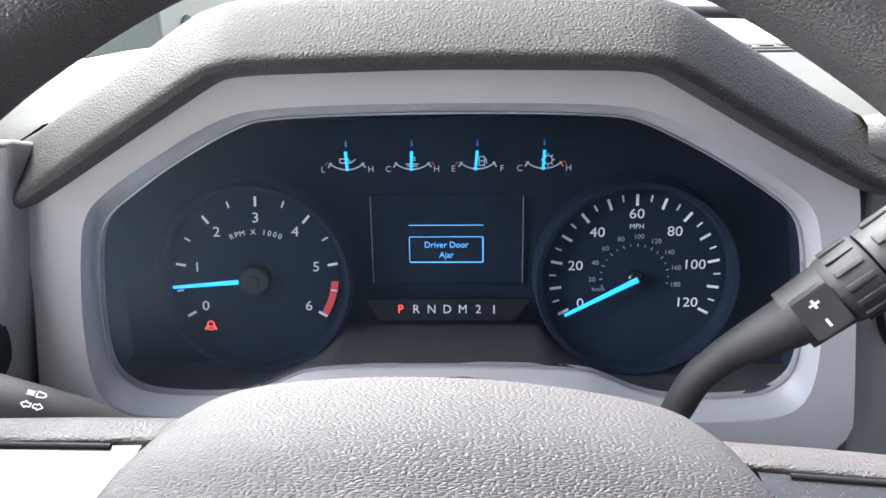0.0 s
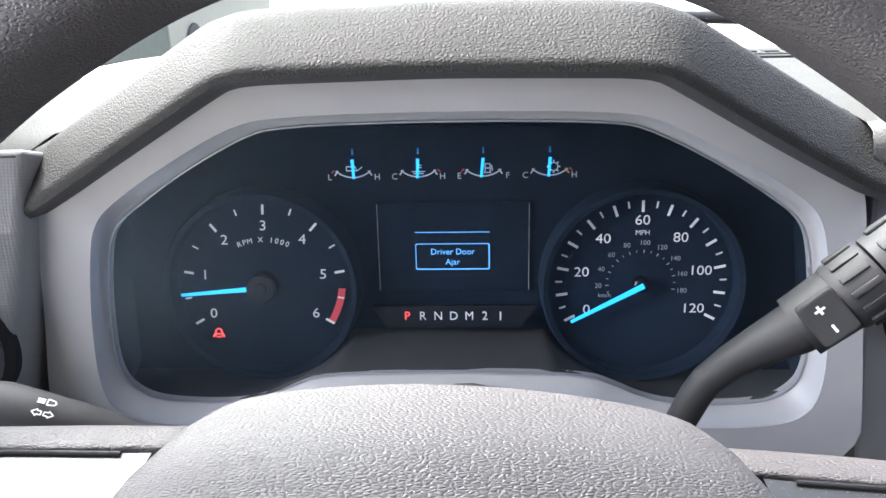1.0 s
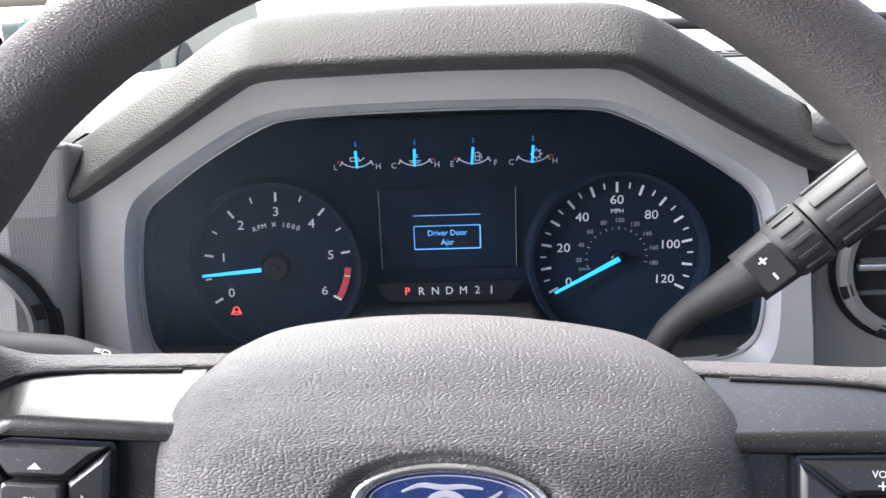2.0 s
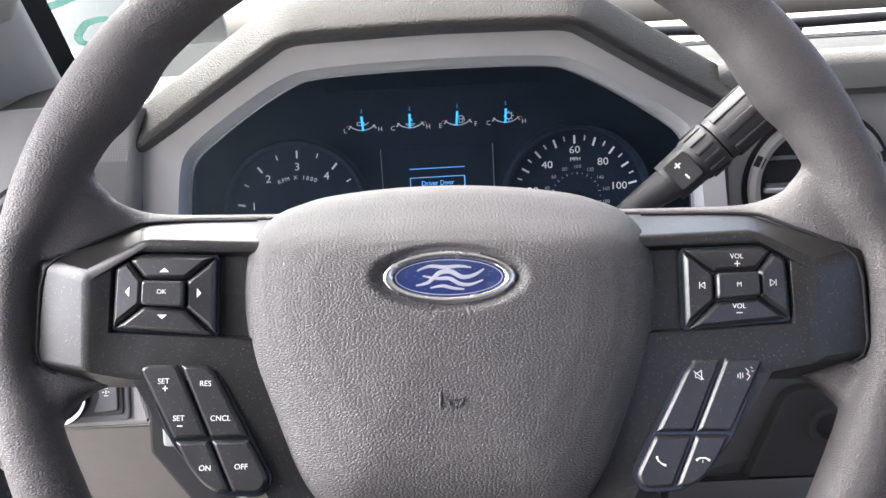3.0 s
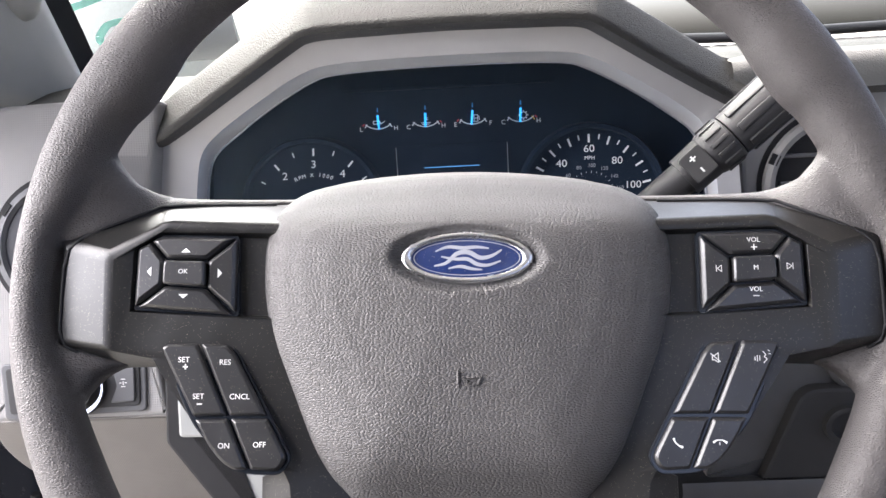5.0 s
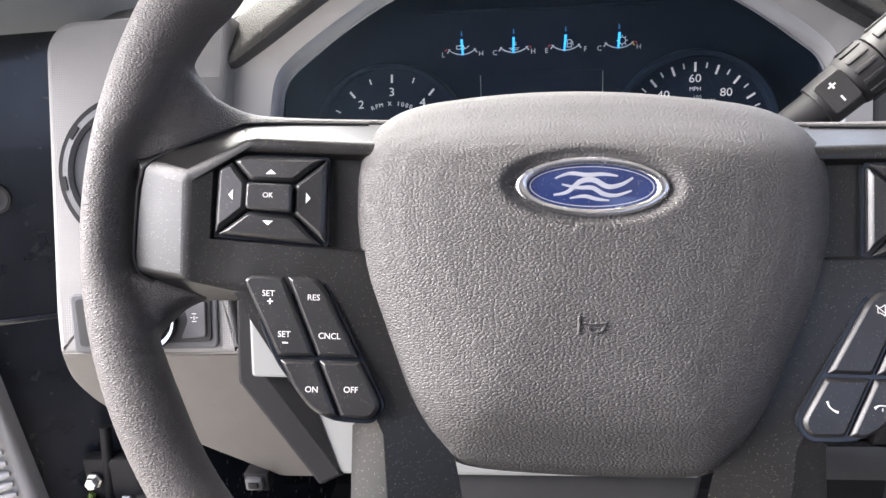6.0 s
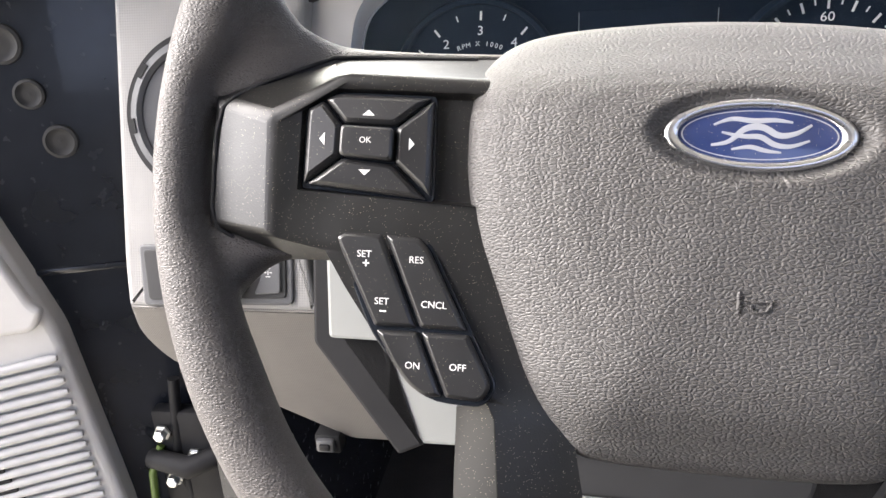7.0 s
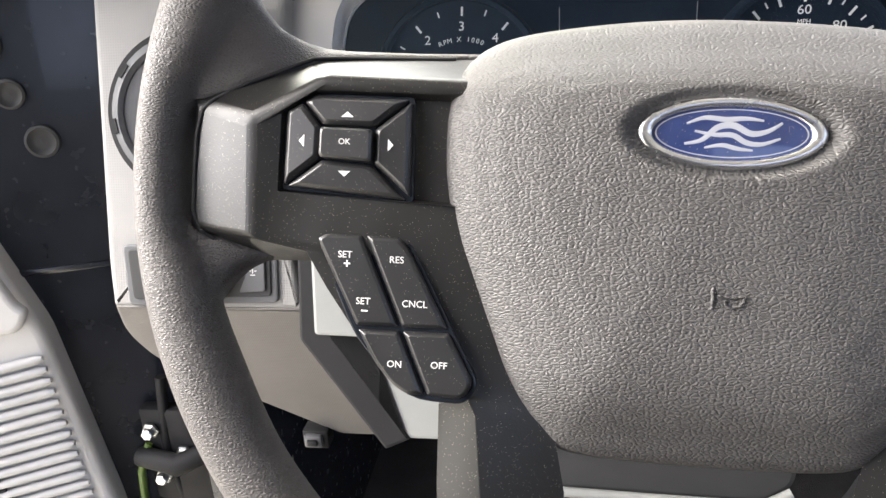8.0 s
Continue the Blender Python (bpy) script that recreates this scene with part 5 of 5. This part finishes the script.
# ---- open driver's door and its hinge side ----
def door():
    t = thing("driver_door", "open driver door, black shell with grey ribbed trim", "car door", pose(-0.36, 0.42, 0, 0, 0, 20))
    # drawn with x towards the hinge, y ahead, z up
    part("shell", box(-900, -5, 0, 60, 130, 900, 10), JAMB, t, "glossy black painted door shell", smooth=40)
    for a, z, r in ((88, 708, 13), (102, 745, 11.5), (113, 782, 15)):
        bm = lathe([(r, 0), (r * 0.96, 3.4), (r * 0.8, 4), (r * 0.62, 1.8), (r * 0.4, 1.4), (0.001, 2)], 32)
        bmesh.ops.transform(bm, matrix=Matrix.Translation((-a, 0, z)) @ Matrix.Rotation(radians(90), 4, "X"), verts=bm.verts)
        part("grommet", bm, STALK, t, "round rubber plug", smooth=40)
    part("pressed_step", box(-160, -20, -2, 4, 600, 606, 2), JAMB, t)

    def sheet(o, lo, hi, bev, mat_, name, parent, label=""):
        bm = slab(rounded(o, 10), lo, hi, bev, 3)
        bmesh.ops.transform(bm, matrix=Matrix.Rotation(radians(90), 4, "X"), verts=bm.verts)
        return part(name, bm, mat_, parent, label, smooth=40)
    p = sheet([(-900, 130), (-90, 130), (-96, 380), (-104, 452), (-116, 560), (-124, 586), (-150, 668), (-215, 790), (-900, 830)], 0, 26, 8, DOORTRIM, "trim_panel", t, "grey moulded door trim")
    sheet([(-900, 566), (-130, 566), (-121, 583), (-128, 590), (-156, 672), (-222, 788), (-900, 822)], 26, 34, 5, DOORTRIM, "upper_pad", p, "smooth grey upper pad")
    # ribbed speaker grille: each rib a rounded bar, slots between the lower ones
    for k in range(24):
        z = 540 - 10.4 * k
        x1 = -121 + 0.65 * k
        a, b = Vector((x1, -29, z)), Vector((-420, -29, z - 40))
        part("rib", tube([a, a.lerp(b, 0.02), b], [2.2, 3.9, 3.9], 10), DOORTRIM, p, smooth=60)
        if k >= 8:
            for s0, s1 in ((0.16 + 0.008 * max(0, 16 - k), 0.3), (0.33, 0.47), (0.5, 0.66)):
                c, d = a.lerp(b, s0), a.lerp(b, s1)
                part("slot", tube([c + Vector((0, -1.2, -5.2)), d + Vector((0, -1.2, -5.2))], 1.9, 6), RUBBER, p, smooth=60)


door()


def hinge():
    t = thing("door_hinge", "steel door hinge darkened for shade, with bright bolts", "hinge")
    # plate and arm near-black: the shade of door and dash is in their colour
    part("plate", box(-418, -356, 386, 402, 372, 470, 4), RUBBER, t)
    part("arm", tube([(-420, 380, 425), (-380, 370, 425), (-352, 386, 432)], [9, 10, 9], 12), RUBBER, t, smooth=60)
    for x, z in ((-404, 402), (-407, 450), (-380, 428)):
        bm = lathe([(7.5, 0), (7.5, 2), (5.5, 2.6), (5.5, 8), (4.5, 9), (0.001, 9)], 6)
        bmesh.ops.transform(bm, matrix=facing(x, 384, z), verts=bm.verts)
        part("bolt", bm, STEEL, t, "zinc bolt", smooth=0)


hinge()


def loom(points, r, material, label):
    tagged(part("wire", tube(points, r, 8), material, smooth=60), label, "wire")


loom([(-412, 384, 436), (-420, 376, 412), (-424, 377, 380), (-430, 384, 340)], 3.6, GREEN, "yellow-green wire beside the door hinge")
loom([(-392, 392, 500), (-398, 388, 430), (-390, 392, 340)], 5, RUBBER, "black rubber cable by the door hinge")


def diagnostic_plug():
    t = thing("diagnostic_plug", "grey diagnostic socket bracket under the dash", "socket")
    part("bracket", box(-246, -226, 330, 345, 480, 496, 2), RUBBER, t)
    part("socket", box(-244, -230, 326, 332, 483, 494, 2), DARKTRIM, t)
    part("slot", box(-241, -233, 324, 328, 486, 491, 1), RUBBER, t)


diagnostic_plug()


def brake_pedal():
    t = thing("brake_pedal", "black ribbed rubber brake pedal in the footwell", "pedal")
    m = Matrix.Translation((10, 520, 285)) @ Matrix.Rotation(radians(-40), 4, "X")
    bm = box(-70, 70, 0, 10, -32, 32, 3)
    bmesh.ops.transform(bm, matrix=m, verts=bm.verts)
    part("pad", bm, RUBBER, t, smooth=40)
    for k in range(14):
        bm = box(-64 + k * 9.4, -59 + k * 9.4, -3, 1, -28, 28, 1)
        bmesh.ops.transform(bm, matrix=m, verts=bm.verts)
        part("rib", bm, DARKTRIM, t, smooth=40)
    part("arm", tube([(10, 526, 290), (10, 620, 420), (10, 880, 520)], [8, 9, 9], 10), RUBBER, t, smooth=60)


brake_pedal()


# ---- seen through the windscreen ----
def marker_stroke(pts, w):
    """A thick stroke of glass marker on the inside of the windscreen: (x, share of its height)."""
    q = []
    for a, b in zip(pts, pts[1:]):
        for k in range(6):
            q.append((a[0] + (b[0] - a[0]) * k / 6, a[1] + (b[1] - a[1]) * k / 6))
    q.append(pts[-1])
    for _ in range(3):
        q = [q[0]] + [((q[i - 1][0] + 2 * q[i][0] + q[i + 1][0]) / 4, (q[i - 1][1] + 2 * q[i][1] + q[i + 1][1]) / 4) for i in range(1, len(q) - 1)] + [q[-1]]
    rows = [[], []]
    for i, (x, s) in enumerate(q):
        a, b = q[max(i - 1, 0)], q[min(i + 1, len(q) - 1)]
        d = Vector((b[0] - a[0], (b[1] - a[1]) * 700)).normalized()
        n = Vector((-d.y, d.x)) * w / 2
        for row, sg in zip(rows, (1, -1)):
            p = screen_point(x + sg * n.x, s + sg * n.y / 700)
            row.append(tuple(p + Vector((0, 3, 3))))
    return loft(rows, closed=False)


def writing():
    t = thing("windscreen_marking", "teal marker strokes drawn on the windscreen", "marking")
    part("loop", marker_stroke([(-323, 0.073), (-315, 0.089), (-302, 0.095), (-291, 0.087), (-293, 0.074), (-304, 0.062), (-317, 0.058), (-324, 0.064), (-323, 0.073)], 5.5), MARKER, t, smooth=0)
    part("stroke", marker_stroke([(-334, 0.113), (-312, 0.127), (-292, 0.138)], 6), MARKER, t, smooth=0)


writing()


def truck_nose():
    """The truck's own cowl, wipers and hood ahead of the windscreen."""
    t = thing("hood", "pale sunlit truck hood ahead of the windscreen", "hood")
    loops = []
    for y, z in ((900, 790), (960, 830), (1100, 842), (1500, 820), (1850, 770), (1900, 600)):
        loops.append([(x, y - 120 * ((x - 450) / 900) ** 2, z - 26 * ((x - 450) / 900) ** 4) for x in (-620, -440, -300, -100, 150, 450, 750, 1000, 1200, 1340, 1520)])
    part("panel", loft(loops, closed=False), WHITEPAINT, t, smooth=60)
    part("cowl", loft([[(x, 875 - 410 * ((x - 450) / 880) ** 2 + d, z) for x in range(-380, 1301, 84)] for d, z in ((-2, 792), (20, 802), (70, 798), (90, 785))], closed=False), RUBBER, t, "black plastic cowl", smooth=60)
    for x0, x1 in ((-150, 480), (420, 1050)):
        part("wiper", tube([(x0, 850, 858), ((x0 + x1) / 2, 892, 862), (x1, 880, 852)], 7, 8), RUBBER, t, "black wiper blade", smooth=60)


truck_nose()


def parked_truck(x, y, turn, paint, label, tall=1.0):
    t = thing("parked_vehicle", label, "vehicle", pose(x, y, -0.85, 0, 0, turn) @ Matrix.Diagonal((1, 1, tall, 1)))
    prof = [(-2300, 500), (-2300, 1000), (-1200, 1080), (-600, 1700), (1200, 1750), (1900, 1100), (2300, 1050), (2350, 500)]
    bm = slab(rounded(prof, 90), -900, 900, 40, 2)
    bmesh.ops.transform(bm, matrix=Matrix.Rotation(radians(90), 4, "X"), verts=bm.verts)
    b = part("body", bm, paint, t, smooth=40)
    for s in (-1, 1):
        o = [(-1050, 1100), (-560, 1620), (1150, 1660), (1650, 1120)]
        bm = slab(rounded(o, 40), 896, 906)
        bmesh.ops.transform(bm, matrix=Matrix.Rotation(radians(90 if s < 0 else -90), 4, "X") if s < 0 else Matrix.Rotation(radians(90), 4, "X") @ Matrix.Translation((0, 0, -1802)), verts=bm.verts)
        part("window", bm, GLOSSBLACK, b, smooth=0)
        for wx in (-1450, 1450):
            bm = lathe([(380, -100), (390, -60), (390, 60), (380, 100), (240, 104), (230, 80), (0.01, 70)], 32)
            bmesh.ops.transform(bm, matrix=Matrix.Translation((wx, s * 820, 390)) @ Matrix.Rotation(radians(90 * -s), 4, "X"), verts=bm.verts)
            part("wheel", bm, TYRE, t, smooth=50)
    return t


van = parked_truck(-4.55, 11.3, 90, VANPAINT, "dark grey parked van with red tail lamps", 1.6)
for y in (-560, 480):
    part("tail_lamp", box(-2316, -2296, y, y + 130, 800, 1010, 8), REDPAINT, van, "red tail lamp")


def defroster():
    t = thing("defroster_grille", "slotted black defroster grille on the dash top", "air grille")
    part("frame", box(120, 1150, 612, 634, 836, 849, 2), DASHTOP, t)
    part("gap", box(118, 1152, 603, 611.5, 836, 847.5, 1), RUBBER, t, "dark gap before the grille")
    part("trough", box(118, 1152, 635, 700, 834, 843.5, 1), RUBBER, t, "dark trough behind the grille")
    for k in range(60):
        part("slot", box(128 + k * 17, 139 + k * 17, 615, 631, 848.5, 850, 0.3), RUBBER, t)


defroster()
